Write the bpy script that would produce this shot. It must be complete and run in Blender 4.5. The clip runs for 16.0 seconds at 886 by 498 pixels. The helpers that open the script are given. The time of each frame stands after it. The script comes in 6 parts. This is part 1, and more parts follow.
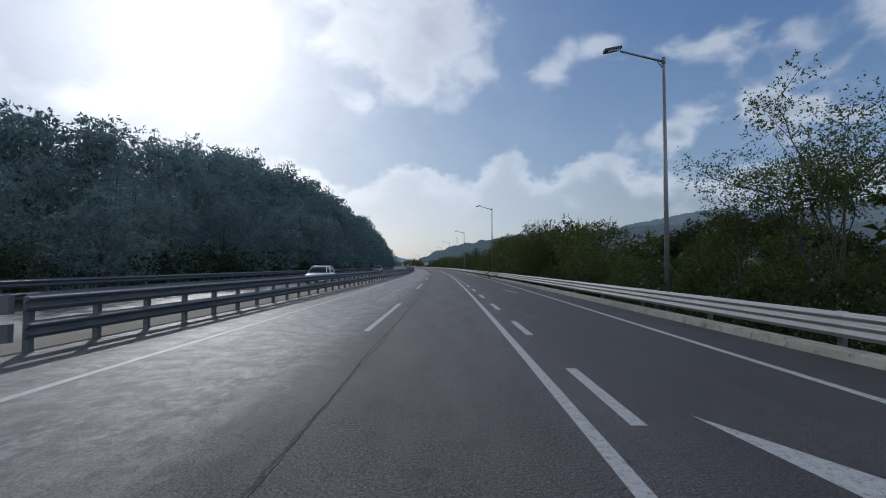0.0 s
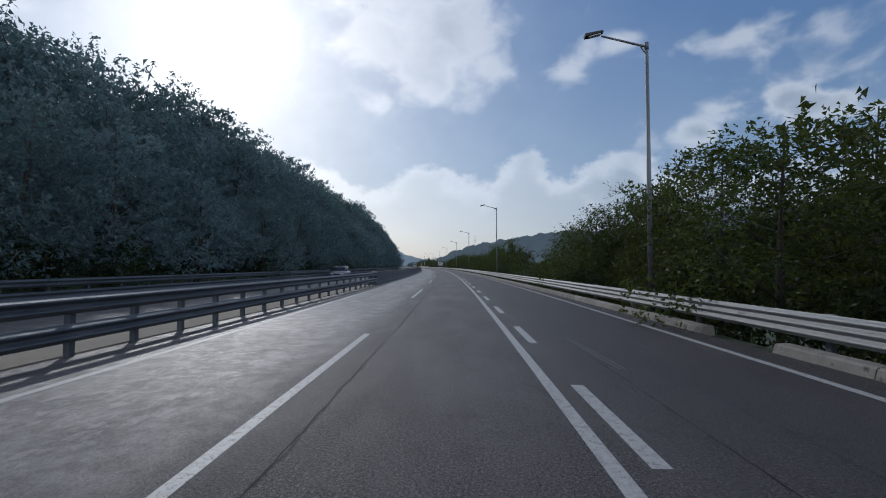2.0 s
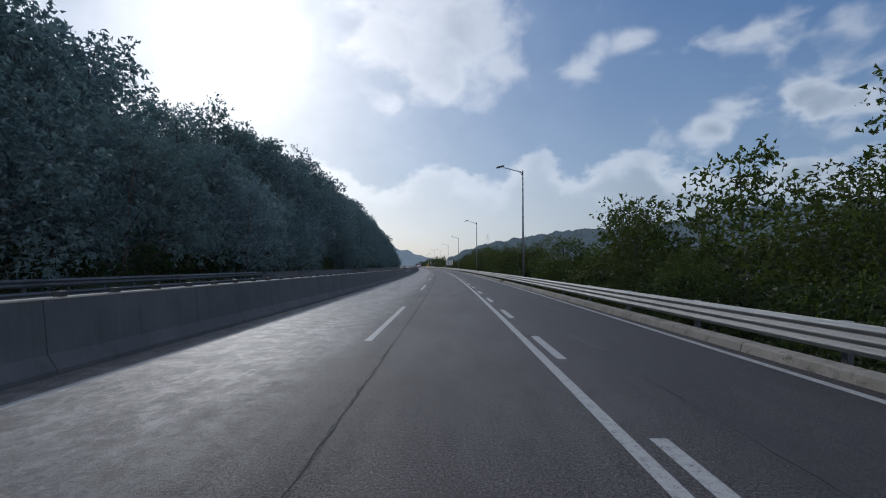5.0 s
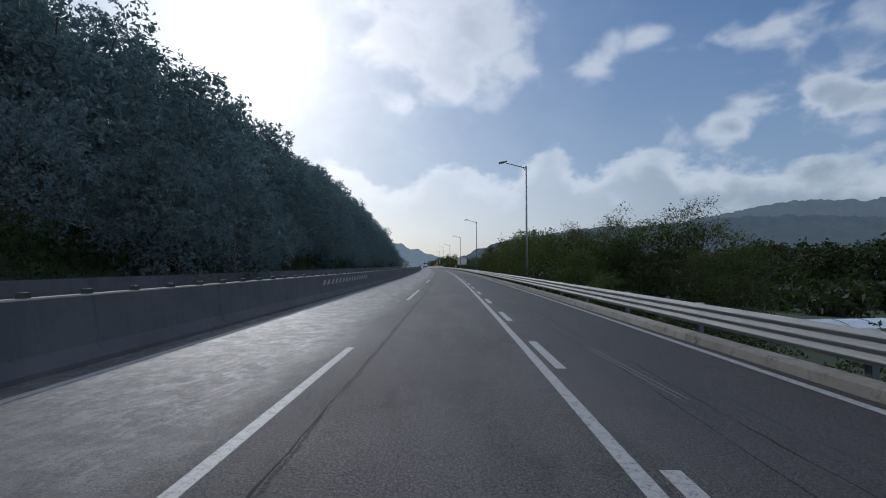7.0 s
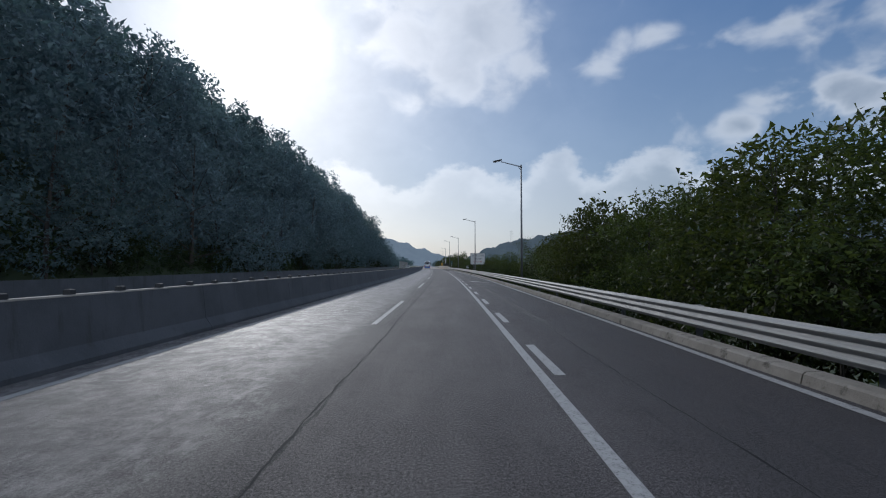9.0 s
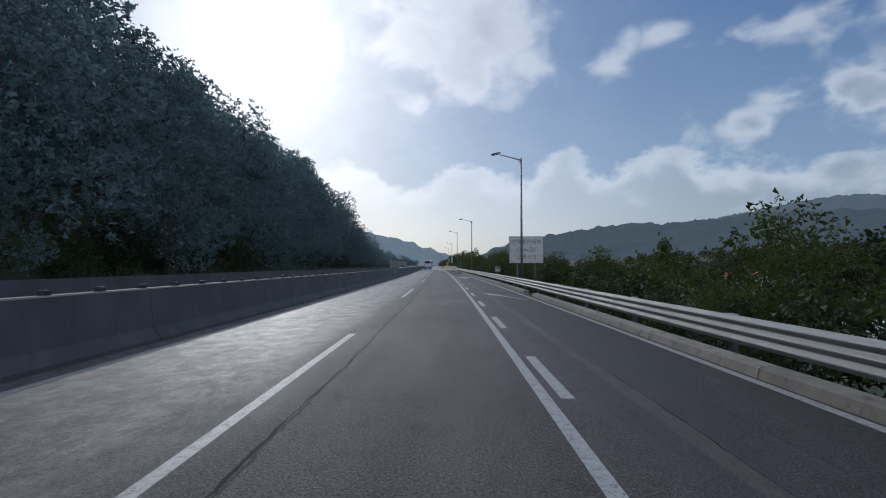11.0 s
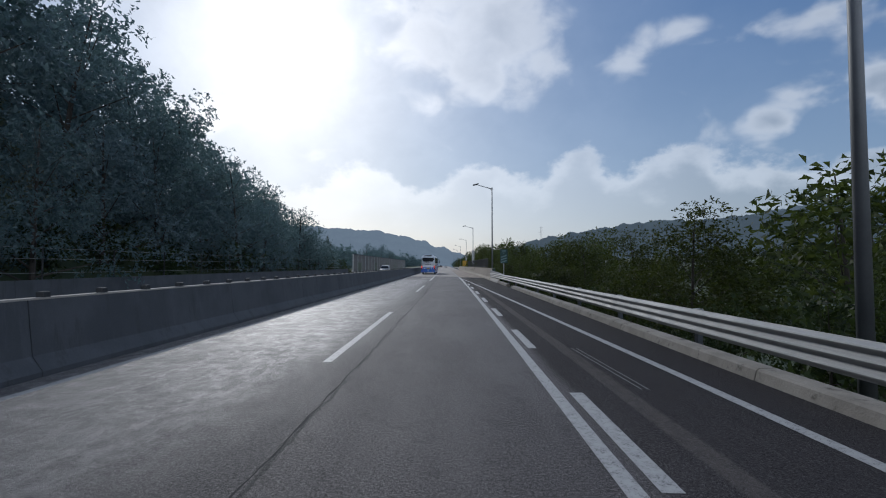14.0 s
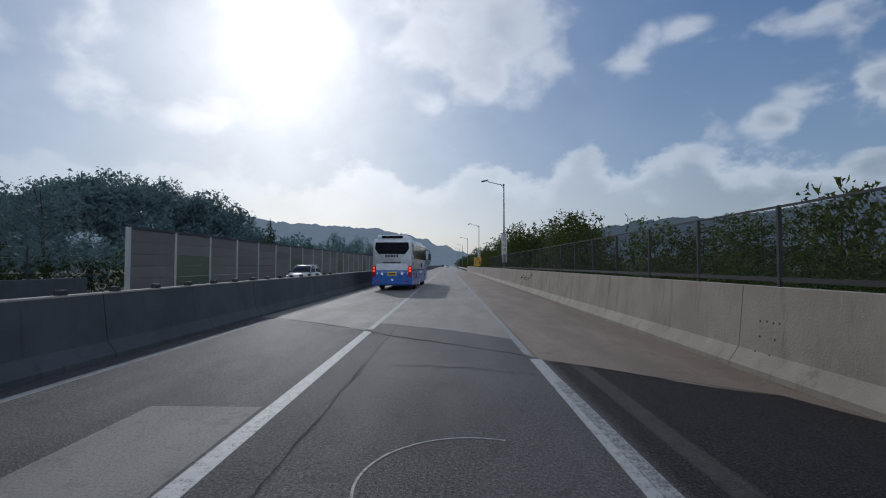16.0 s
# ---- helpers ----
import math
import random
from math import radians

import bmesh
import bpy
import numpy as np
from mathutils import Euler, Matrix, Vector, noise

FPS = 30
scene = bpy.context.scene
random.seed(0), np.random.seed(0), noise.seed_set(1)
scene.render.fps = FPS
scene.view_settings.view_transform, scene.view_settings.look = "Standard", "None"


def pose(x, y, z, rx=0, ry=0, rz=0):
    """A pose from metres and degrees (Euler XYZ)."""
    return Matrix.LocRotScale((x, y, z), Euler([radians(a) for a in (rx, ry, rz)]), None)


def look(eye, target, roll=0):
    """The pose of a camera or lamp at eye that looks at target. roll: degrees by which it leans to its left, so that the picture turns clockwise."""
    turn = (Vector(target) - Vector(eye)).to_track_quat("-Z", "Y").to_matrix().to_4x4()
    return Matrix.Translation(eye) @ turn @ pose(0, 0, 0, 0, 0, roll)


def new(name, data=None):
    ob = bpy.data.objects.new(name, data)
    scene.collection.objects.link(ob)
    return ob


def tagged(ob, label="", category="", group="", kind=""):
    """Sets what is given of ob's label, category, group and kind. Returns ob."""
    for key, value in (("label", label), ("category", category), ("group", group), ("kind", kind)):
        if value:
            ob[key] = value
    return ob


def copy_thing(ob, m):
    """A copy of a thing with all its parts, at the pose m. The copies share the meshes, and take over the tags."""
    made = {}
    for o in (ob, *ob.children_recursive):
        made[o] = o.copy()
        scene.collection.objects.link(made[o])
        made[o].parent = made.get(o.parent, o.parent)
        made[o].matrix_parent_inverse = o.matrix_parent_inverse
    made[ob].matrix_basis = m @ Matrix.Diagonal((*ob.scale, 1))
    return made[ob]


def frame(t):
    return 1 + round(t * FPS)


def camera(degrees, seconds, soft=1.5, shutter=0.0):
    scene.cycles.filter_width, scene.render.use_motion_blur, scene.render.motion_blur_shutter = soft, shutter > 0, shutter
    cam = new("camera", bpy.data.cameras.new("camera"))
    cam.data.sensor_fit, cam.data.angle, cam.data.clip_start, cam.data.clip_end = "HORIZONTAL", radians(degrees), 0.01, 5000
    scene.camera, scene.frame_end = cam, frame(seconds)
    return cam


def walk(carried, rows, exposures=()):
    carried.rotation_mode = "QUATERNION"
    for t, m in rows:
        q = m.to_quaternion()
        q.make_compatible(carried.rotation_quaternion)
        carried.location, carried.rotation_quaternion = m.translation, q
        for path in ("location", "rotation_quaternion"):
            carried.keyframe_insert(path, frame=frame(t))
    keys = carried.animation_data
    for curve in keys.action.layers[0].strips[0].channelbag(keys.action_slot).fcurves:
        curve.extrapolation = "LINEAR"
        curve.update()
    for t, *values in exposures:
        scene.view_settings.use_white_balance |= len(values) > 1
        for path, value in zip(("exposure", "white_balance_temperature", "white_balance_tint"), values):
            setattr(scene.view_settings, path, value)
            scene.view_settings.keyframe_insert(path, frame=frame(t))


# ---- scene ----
cam = camera(90.0, 16.0, soft=1.1)
PATH = [
    (0.0, -0.036, -0.000, 1.63, 2.14, 0.00, 0.88),
    (0.5, 0.026, 11.857, 1.63, 2.12, 0.00, 1.24),
    (1.0, -0.018, 24.189, 1.63, 2.18, 0.00, 1.73),
    (1.5, -0.311, 36.140, 1.63, 2.17, 0.00, 2.51),
    (2.0, -0.594, 48.433, 1.63, 2.17, 0.00, 3.16),
    (2.5, -1.164, 60.867, 1.63, 2.11, 0.00, 3.58),
    (3.0, -1.756, 73.031, 1.63, 2.13, 0.00, 3.97),
    (3.5, -2.332, 84.896, 1.63, 2.13, 0.00, 4.25),
    (6.0, -5.645, 145.866, 1.63, 2.15, 0.00, 5.09),
    (6.5, -6.540, 157.975, 1.63, 2.09, 0.00, 5.60),
    (7.0, -7.569, 170.049, 1.63, 2.09, 0.00, 6.13),
    (7.5, -8.668, 182.436, 1.63, 2.17, 0.00, 6.33),
    (8.0, -9.775, 194.379, 1.63, 2.13, 0.00, 6.64),
    (10.5, -16.318, 255.294, 1.63, 2.09, 0.00, 7.72),
    (11.0, -17.837, 267.748, 1.63, 2.08, 0.00, 8.03),
    (11.5, -19.406, 280.006, 1.63, 2.08, 0.00, 8.40),
    (12.0, -21.061, 292.415, 1.63, 2.11, 0.00, 8.73),
    (12.5, -22.879, 305.093, 1.63, 2.06, 0.00, 9.05),
    (13.0, -24.733, 317.738, 1.63, 2.08, 0.00, 9.39),
    (13.5, -26.636, 330.090, 1.63, 2.08, 0.00, 9.70),
    (14.0, -28.455, 342.068, 1.63, 2.11, 0.00, 9.83),
    (14.5, -30.364, 354.300, 1.63, 2.14, 0.00, 9.99),
    (15.0, -32.361, 366.845, 1.63, 2.01, 0.00, 10.02),
    (15.5, -34.607, 380.500, 1.63, 1.97, 0.00, 10.14),
    (16.0, -36.810, 394.059, 1.63, 2.04, 0.00, 10.20),
]
walk(cam, [(t, pose(x, y, z, 90 + pitch, roll, yaw)) for t, x, y, z, pitch, roll, yaw in PATH], [(0.0, 0.0, 5820.0, 10.0), (14.5, 0.0, 5820.0, 10.0), (15.5, -0.2, 5820.0, 10.0), (16.0, -0.16, 5820.0, 10.0)])

# road's heading: radians to the left, by hundreds of metres along it
BEND = (0.05270, 0.00003, -0.00075)
LAMP_S = [17.2, 65.04, 112.36, 160.49, 207.81, 255.78, 303.17, 349.6, 397.1, 442.34, 491.29]
LAMP_X = [8.45, 7.30, 6.92, 6.45, 6.54, 6.23, 6.1, 5.5, 5.2, 5.7, 6.55]
DASH_0 = 19.08

# ---- light ----
SUN_AZ, SUN_EL = -30.5, 27.5
sun_way = Vector((math.sin(radians(SUN_AZ)) * math.cos(radians(SUN_EL)), math.cos(radians(SUN_AZ)) * math.cos(radians(SUN_EL)), math.sin(radians(SUN_EL))))
sun_data = bpy.data.lights.new("sun", "SUN")
sun_data.energy, sun_data.angle, sun_data.color = 1.45, radians(1.5), (1.0, 0.94, 0.85)
sun = new("sun", sun_data)
sun.matrix_world = look((0, 0, 300), Vector((0, 0, 300)) - sun_way)
scene.view_settings.exposure = 0.0


class Nodes:
    """Short hand for node trees."""

    def __init__(self, tree):
        self.tree = tree
        tree.nodes.clear()

    def add(self, kind, **fields):
        node = self.tree.nodes.new(kind)
        for key, value in fields.items():
            if key == "op":
                node.operation = value
            elif key == "blend":
                node.blend_type = value
            elif key == "data":
                node.data_type = value
        return node

    def link(self, a, b):
        self.tree.links.new(a, b)

    def put(self, socket, value):
        if isinstance(value, (int, float, tuple)):
            socket.default_value = value
        else:
            self.link(value, socket)

    def math(self, op, a, b=0.0, c=0.0, clamp=False):
        node = self.add("ShaderNodeMath", op=op)
        node.use_clamp = clamp
        for i, v in enumerate((a, b, c)):
            self.put(node.inputs[i], v)
        return node.outputs[0]

    def mix(self, fac, a, b, blend="MIX"):
        node = self.add("ShaderNodeMix", data="RGBA", blend=blend)
        self.put(node.inputs[0], fac)
        self.put(node.inputs[6], a if not (isinstance(a, tuple) and len(a) == 3) else (*a, 1.0))
        self.put(node.inputs[7], b if not (isinstance(b, tuple) and len(b) == 3) else (*b, 1.0))
        return node.outputs[2]

    def ramp(self, fac, lo, hi, a=0.0, b=1.0):
        node = self.add("ShaderNodeMapRange")
        node.interpolation_type = "SMOOTHSTEP"
        for i, v in enumerate((fac, lo, hi, a, b)):
            self.put(node.inputs[i], v)
        return node.outputs[0]

    def noise(self, vector, scale, detail=4.0, rough=0.55, distort=0.0):
        node = self.add("ShaderNodeTexNoise")
        if vector is not None:
            self.link(vector, node.inputs["Vector"])
        node.inputs["Scale"].default_value, node.inputs["Detail"].default_value = scale, detail
        node.inputs["Roughness"].default_value, node.inputs["Distortion"].default_value = rough, distort
        return node.outputs[0]


# ---- sky: clear air, haze round the sun, cumulus ----
world = bpy.data.worlds.new("world")
scene.world = world
world.use_nodes = True
n = Nodes(world.node_tree)
sky = n.add("ShaderNodeTexSky")
sky.sky_type, sky.sun_disc = "NISHITA", False
sky.sun_elevation, sky.sun_rotation = radians(SUN_EL), radians(SUN_AZ)
sky.air_density, sky.dust_density, sky.ozone_density = 1.0, 1.6, 1.5
coords = n.add("ShaderNodeTexCoord").outputs["Generated"]
split = n.add("ShaderNodeSeparateXYZ")
n.link(coords, split.inputs[0])
dx, dy, dz = split.outputs
az = n.math("MULTIPLY", n.math("ARCTAN2", dx, dy), 57.2958)
el = n.math("MULTIPLY", n.math("ARCSINE", dz), 57.2958)
dot = n.add("ShaderNodeVectorMath", op="DOT_PRODUCT")
n.link(coords, dot.inputs[0])
dot.inputs[1].default_value = sun_way
near_sun = n.math("MULTIPLY", n.math("ARCCOSINE", n.math("MINIMUM", dot.outputs["Value"], 0.99999)), 57.2958)
flat = n.add("ShaderNodeCombineXYZ")
n.put(flat.inputs[0], n.math("MULTIPLY", az, 0.058))
n.put(flat.inputs[1], n.math("MULTIPLY", el, 0.080))
flat = flat.outputs[0]


def bank(a, e, wa, we):
    """A soft oval of cloud round an azimuth and an elevation, in degrees."""
    u = n.math("DIVIDE", n.math("SUBTRACT", az, a), wa)
    v = n.math("DIVIDE", n.math("SUBTRACT", el, e), we)
    return n.math("EXPONENT", n.math("MULTIPLY", n.math("ADD", n.math("MULTIPLY", u, u), n.math("MULTIPLY", v, v)), -1.0))


# From azimuth -70 on, these banks lie out of view, added as fill light.
banks = [(-6, 28.5, 12, 6.5, 0.80), (-2, 22.5, 6, 2.8, 0.40), (-11.5, 20.0, 4, 1.8, 0.36), (13.2, 23.2, 3.2, 2.0, 0.46), (19.0, 25.4, 4.2, 2.2, 0.48), 
         (-42, 16.0, 7, 2.0, 0.50), (46, 22, 8, 3, 0.35), (-70, 20, 20, 9, 0.5), (75, 22, 20, 9, 0.5), (130, 30, 40, 22, 1.1), (-130, 30, 40, 22, 1.1), (179, 35, 45, 25, 1.1), (-179, 35, 45, 25, 1.1), (0, 75, 60, 18, 0.6)]
total = 0.0
for a, e, wa, we, k in banks:
    total = n.math("MULTIPLY_ADD", bank(a, e, wa, we), k, total)
# broken white cloud over the valley
broken = 0.0
for a, e, wa, we, k in ((26.0, 14.9, 5.6, 2.2, 0.62), (33.5, 16.0, 5.6, 2.8, 0.72), (41, 15.0, 6, 2.8, 0.6), (34, 23.6, 8, 1.8, 0.42), (28, 20.0, 5, 1.5, 0.2)):
    broken = n.math("MULTIPLY_ADD", bank(a, e, wa, we), k, broken)
total = n.math("MULTIPLY_ADD", broken, n.ramp(n.noise(flat, 2.2, 4.0, 0.5, 0.3), 0.34, 0.62, 0.35, 1.1), total)
billow = n.noise(flat, 3.0, 6.0, 0.46, 0.35)
wisp = n.noise(flat, 0.9, 5.0, 0.6, 0.2)
field = n.math("ADD", n.math("MULTIPLY", n.math("ADD", n.math("MULTIPLY", billow, 0.72), n.math("MULTIPLY", wisp, 0.28)), 1.0), n.math("MULTIPLY", total, 0.55))
cover = n.ramp(field, 0.59, 0.84)
thick = n.ramp(field, 0.74, 1.08)
# a long heap of cumulus low over the hills, with a lumpy top
heap = 10.2
for a, tall, wide in ((-40, 0.8, 6.0), (-20, 2.8, 4.5), (-5, 3.6, 4.6), (7.6, 5.0, 3.8), (18.5, 4.2, 4.6), (30, 0.8, 6.0)):
    u = n.math("DIVIDE", n.math("SUBTRACT", az, float(a)), wide)
    heap = n.math("MULTIPLY_ADD", n.math("EXPONENT", n.math("MULTIPLY", n.math("MULTIPLY", u, u), -1.0)), tall, heap)
lumps = n.math("ADD", n.math("MULTIPLY", n.math("SUBTRACT", n.noise(flat, 1.5, 3.0, 0.5), 0.5), 5.0), n.math("MULTIPLY", n.math("SUBTRACT", n.noise(flat, 4.2, 7.0, 0.56), 0.5), 8.0))
under = n.math("SUBTRACT", n.math("ADD", heap, lumps), el)
pile = n.ramp(under, -0.4, 1.5)
cover = n.math("MAXIMUM", cover, n.math("MULTIPLY", pile, n.ramp(az, -36.0, -20.0, 0.3, 0.95)))
thick = n.math("MAXIMUM", thick, n.math("MULTIPLY", n.ramp(n.math("MULTIPLY_ADD", n.math("SUBTRACT", billow, 0.5), 9.0, under), 0.3, 5.0), n.ramp(az, -15.0, 28.0, 0.55, 1.0)))
# the air: paler towards the horizon and the sun
blue = n.mix(n.ramp(el, 3.0, 33.0), (0.41, 0.56, 0.75), (0.060, 0.215, 0.53))
haze = n.math("EXPONENT", n.math("MULTIPLY", near_sun, -0.052))
clear = n.mix(n.math("MULTIPLY", haze, 1.0, clamp=True), blue, (0.84, 0.98, 1.04))
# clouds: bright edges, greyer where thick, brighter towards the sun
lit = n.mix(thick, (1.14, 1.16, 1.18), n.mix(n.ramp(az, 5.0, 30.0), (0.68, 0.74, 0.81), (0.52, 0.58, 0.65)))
# Unseen clouds far from the sun are raised as added fill light.
cloud_fill = n.ramp(near_sun, 72.0, 115.0)
lit = n.mix(cloud_fill, lit, (2.95, 3.0, 3.06))
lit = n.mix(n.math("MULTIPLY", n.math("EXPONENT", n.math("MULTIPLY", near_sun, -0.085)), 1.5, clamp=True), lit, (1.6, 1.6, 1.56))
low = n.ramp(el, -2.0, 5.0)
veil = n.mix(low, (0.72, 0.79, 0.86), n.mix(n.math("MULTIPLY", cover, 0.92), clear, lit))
glare = n.math("ADD", n.math("MULTIPLY", n.math("EXPONENT", n.math("MULTIPLY", n.math("MULTIPLY", near_sun, near_sun), -0.034)), 0.85), n.math("MULTIPLY", n.math("EXPONENT", n.math("MULTIPLY", near_sun, -0.058)), 0.72))
add = n.add("ShaderNodeMix", data="RGBA", blend="ADD")
n.put(add.inputs[0], n.math("MULTIPLY", glare, n.ramp(n.noise(flat, 2.4, 6.0, 0.55, 0.2), 0.3, 0.7, 0.62, 1.28)))
n.put(add.inputs[6], veil)
add.inputs[7].default_value = (1.0, 0.98, 0.95, 1.0)
add.clamp_factor = False
air = n.add("ShaderNodeBackground")
n.link(sky.outputs[0], air.inputs[0])
air.inputs[1].default_value = 0.025
clouds = n.add("ShaderNodeBackground")
n.link(add.outputs[2], clouds.inputs[0])
clouds.inputs[1].default_value = 0.40
both = n.add("ShaderNodeAddShader")
n.link(air.outputs[0], both.inputs[0])
n.link(clouds.outputs[0], both.inputs[1])
n.link(both.outputs[0], n.add("ShaderNodeOutputWorld").inputs[0])

# ---- the road's line ----
TABLE = np.arange(-200.0, 1601.0, 1.0)
U = np.clip(TABLE, -80, 430) / 100
HEAD = BEND[0] * U + BEND[1] * U ** 2 + BEND[2] * U ** 3
LINE_X = np.concatenate([[0], np.cumsum(-(np.sin(HEAD[1:]) + np.sin(HEAD[:-1])) / 2)])
LINE_Y = np.concatenate([[0], np.cumsum((np.cos(HEAD[1:]) + np.cos(HEAD[:-1])) / 2)])
LINE_X -= np.interp(0, TABLE, LINE_X)
LINE_Y -= np.interp(0, TABLE, LINE_Y)


def turn(s):
    return float(np.interp(s, TABLE, HEAD))


def at(s, lat=0.0, z=0.0):
    """The place s metres along the road and lat metres to the right of the driving line."""
    a = turn(s)
    return Vector((float(np.interp(s, TABLE, LINE_X)) + lat * math.cos(a), float(np.interp(s, TABLE, LINE_Y)) + lat * math.sin(a), z))


def stand(s, lat=0.0, z=0.0, yaw=0.0):
    """The pose of a thing at that place whose y axis runs along the road."""
    p = at(s, lat, z)
    return pose(p.x, p.y, p.z, 0, 0, math.degrees(turn(s)) + yaw)


def by(points):
    """A smooth function through pairs of s and value."""
    xs, ys = zip(*points)
    return lambda s: float(np.interp(s, xs, ys))


# ---- materials ----
def material(name):
    m = bpy.data.materials.new(name)
    m.use_nodes = True
    t = Nodes(m.node_tree)
    bsdf = t.add("ShaderNodeBsdfPrincipled")
    out = t.add("ShaderNodeOutputMaterial")
    t.link(bsdf.outputs[0], out.inputs[0])
    return m, t, bsdf, out


def surface(name, a, b, rough=0.6, metal=0.0, coarse=1.5, fine=30.0, bump=0.15, spread=0.1, rough_spread=0.15, grime=None, grime_at=0.62):
    """A surface with two colours in patches, a fine grain, uneven gloss and relief."""
    m, t, bsdf, out = material(name)
    co = t.add("ShaderNodeTexCoord").outputs["Object"]
    big, small = t.noise(co, coarse, 5.0, 0.6), t.noise(co, fine, 3.0, 0.6)
    col = t.mix(t.ramp(big, 0.32, 0.68), a, b)
    col = t.mix(t.math("MULTIPLY", small, 0.5), col, tuple(v * 0.72 for v in a))
    if grime:
        col = t.mix(t.ramp(t.noise(co, coarse * 2.3, 6.0, 0.7), grime_at, grime_at + 0.16), col, grime)
    rnd = t.add("ShaderNodeObjectInfo").outputs["Random"]
    hsv = t.add("ShaderNodeHueSaturation")
    t.put(hsv.inputs["Value"], t.ramp(rnd, 0.0, 1.0, 1.0 - spread, 1.0 + spread))
    t.link(col, hsv.inputs["Color"])
    t.link(hsv.outputs[0], bsdf.inputs["Base Color"])
    t.put(bsdf.inputs["Roughness"], t.ramp(big, 0.3, 0.7, rough - rough_spread / 2, rough + rough_spread / 2))
    bsdf.inputs["Metallic"].default_value = metal
    if bump:
        node = t.add("ShaderNodeBump")
        node.inputs["Strength"].default_value, node.inputs["Distance"].default_value = bump, 0.02
        t.link(small, node.inputs["Height"])
        t.link(node.outputs[0], bsdf.inputs["Normal"])
    return m


def leaf(name, a, b, glow=0.3, through_leaf=(0.08, 0.11, 0.015), gloss=0.14, rough=0.55, tones=(0.62, 1.35), haze_sheen=0.0):
    """Leaves: two greens from leaf to leaf, patches of tone over a crown, dark flecks for shaded gaps, a waxy sheen, a
    bluish sheen for haze and light that comes through.
    """
    m, t, bsdf, out = material(name)
    rnd = t.add("ShaderNodeNewGeometry").outputs["Random Per Island"]
    tree_rnd = t.add("ShaderNodeObjectInfo").outputs["Random"]
    co = t.add("ShaderNodeTexCoord").outputs["Object"]
    fine, broad = t.noise(co, 7.0, 5.0, 0.72), t.noise(co, 0.7, 3.0, 0.6)
    col = t.mix(t.math("ADD", t.math("MULTIPLY", rnd, 0.5), t.math("ADD", t.ramp(broad, 0.35, 0.65, 0.0, 0.25), t.ramp(fine, 0.4, 0.6, 0.0, 0.25))), a, b)
    # Darker flecks paint the shade in gaps between leaves.
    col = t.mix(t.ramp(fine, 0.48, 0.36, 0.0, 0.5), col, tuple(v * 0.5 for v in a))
    hsv = t.add("ShaderNodeHueSaturation")
    t.put(hsv.inputs["Value"], t.ramp(tree_rnd, 0.0, 1.0, *tones))
    t.put(hsv.inputs["Hue"], t.ramp(tree_rnd, 0.0, 1.0, 0.485, 0.515))
    t.link(col, hsv.inputs["Color"])
    t.link(hsv.outputs[0], bsdf.inputs["Base Color"])
    bsdf.inputs["Roughness"].default_value = rough
    bsdf.inputs["Specular IOR Level"].default_value = gloss
    # Bluish sheen that stands for haze over the leaves.
    bsdf.inputs["Sheen Weight"].default_value, bsdf.inputs["Sheen Roughness"].default_value = haze_sheen, 0.6
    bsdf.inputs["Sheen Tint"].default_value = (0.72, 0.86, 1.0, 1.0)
    thin = t.add("ShaderNodeBsdfTranslucent")
    t.link(t.mix(1.0, hsv.outputs[0], through_leaf, blend="ADD"), thin.inputs[0])
    mixer = t.add("ShaderNodeMixShader")
    mixer.inputs[0].default_value = glow
    t.link(bsdf.outputs[0], mixer.inputs[1])
    t.link(thin.outputs[0], mixer.inputs[2])
    t.link(mixer.outputs[0], out.inputs[0])
    return m


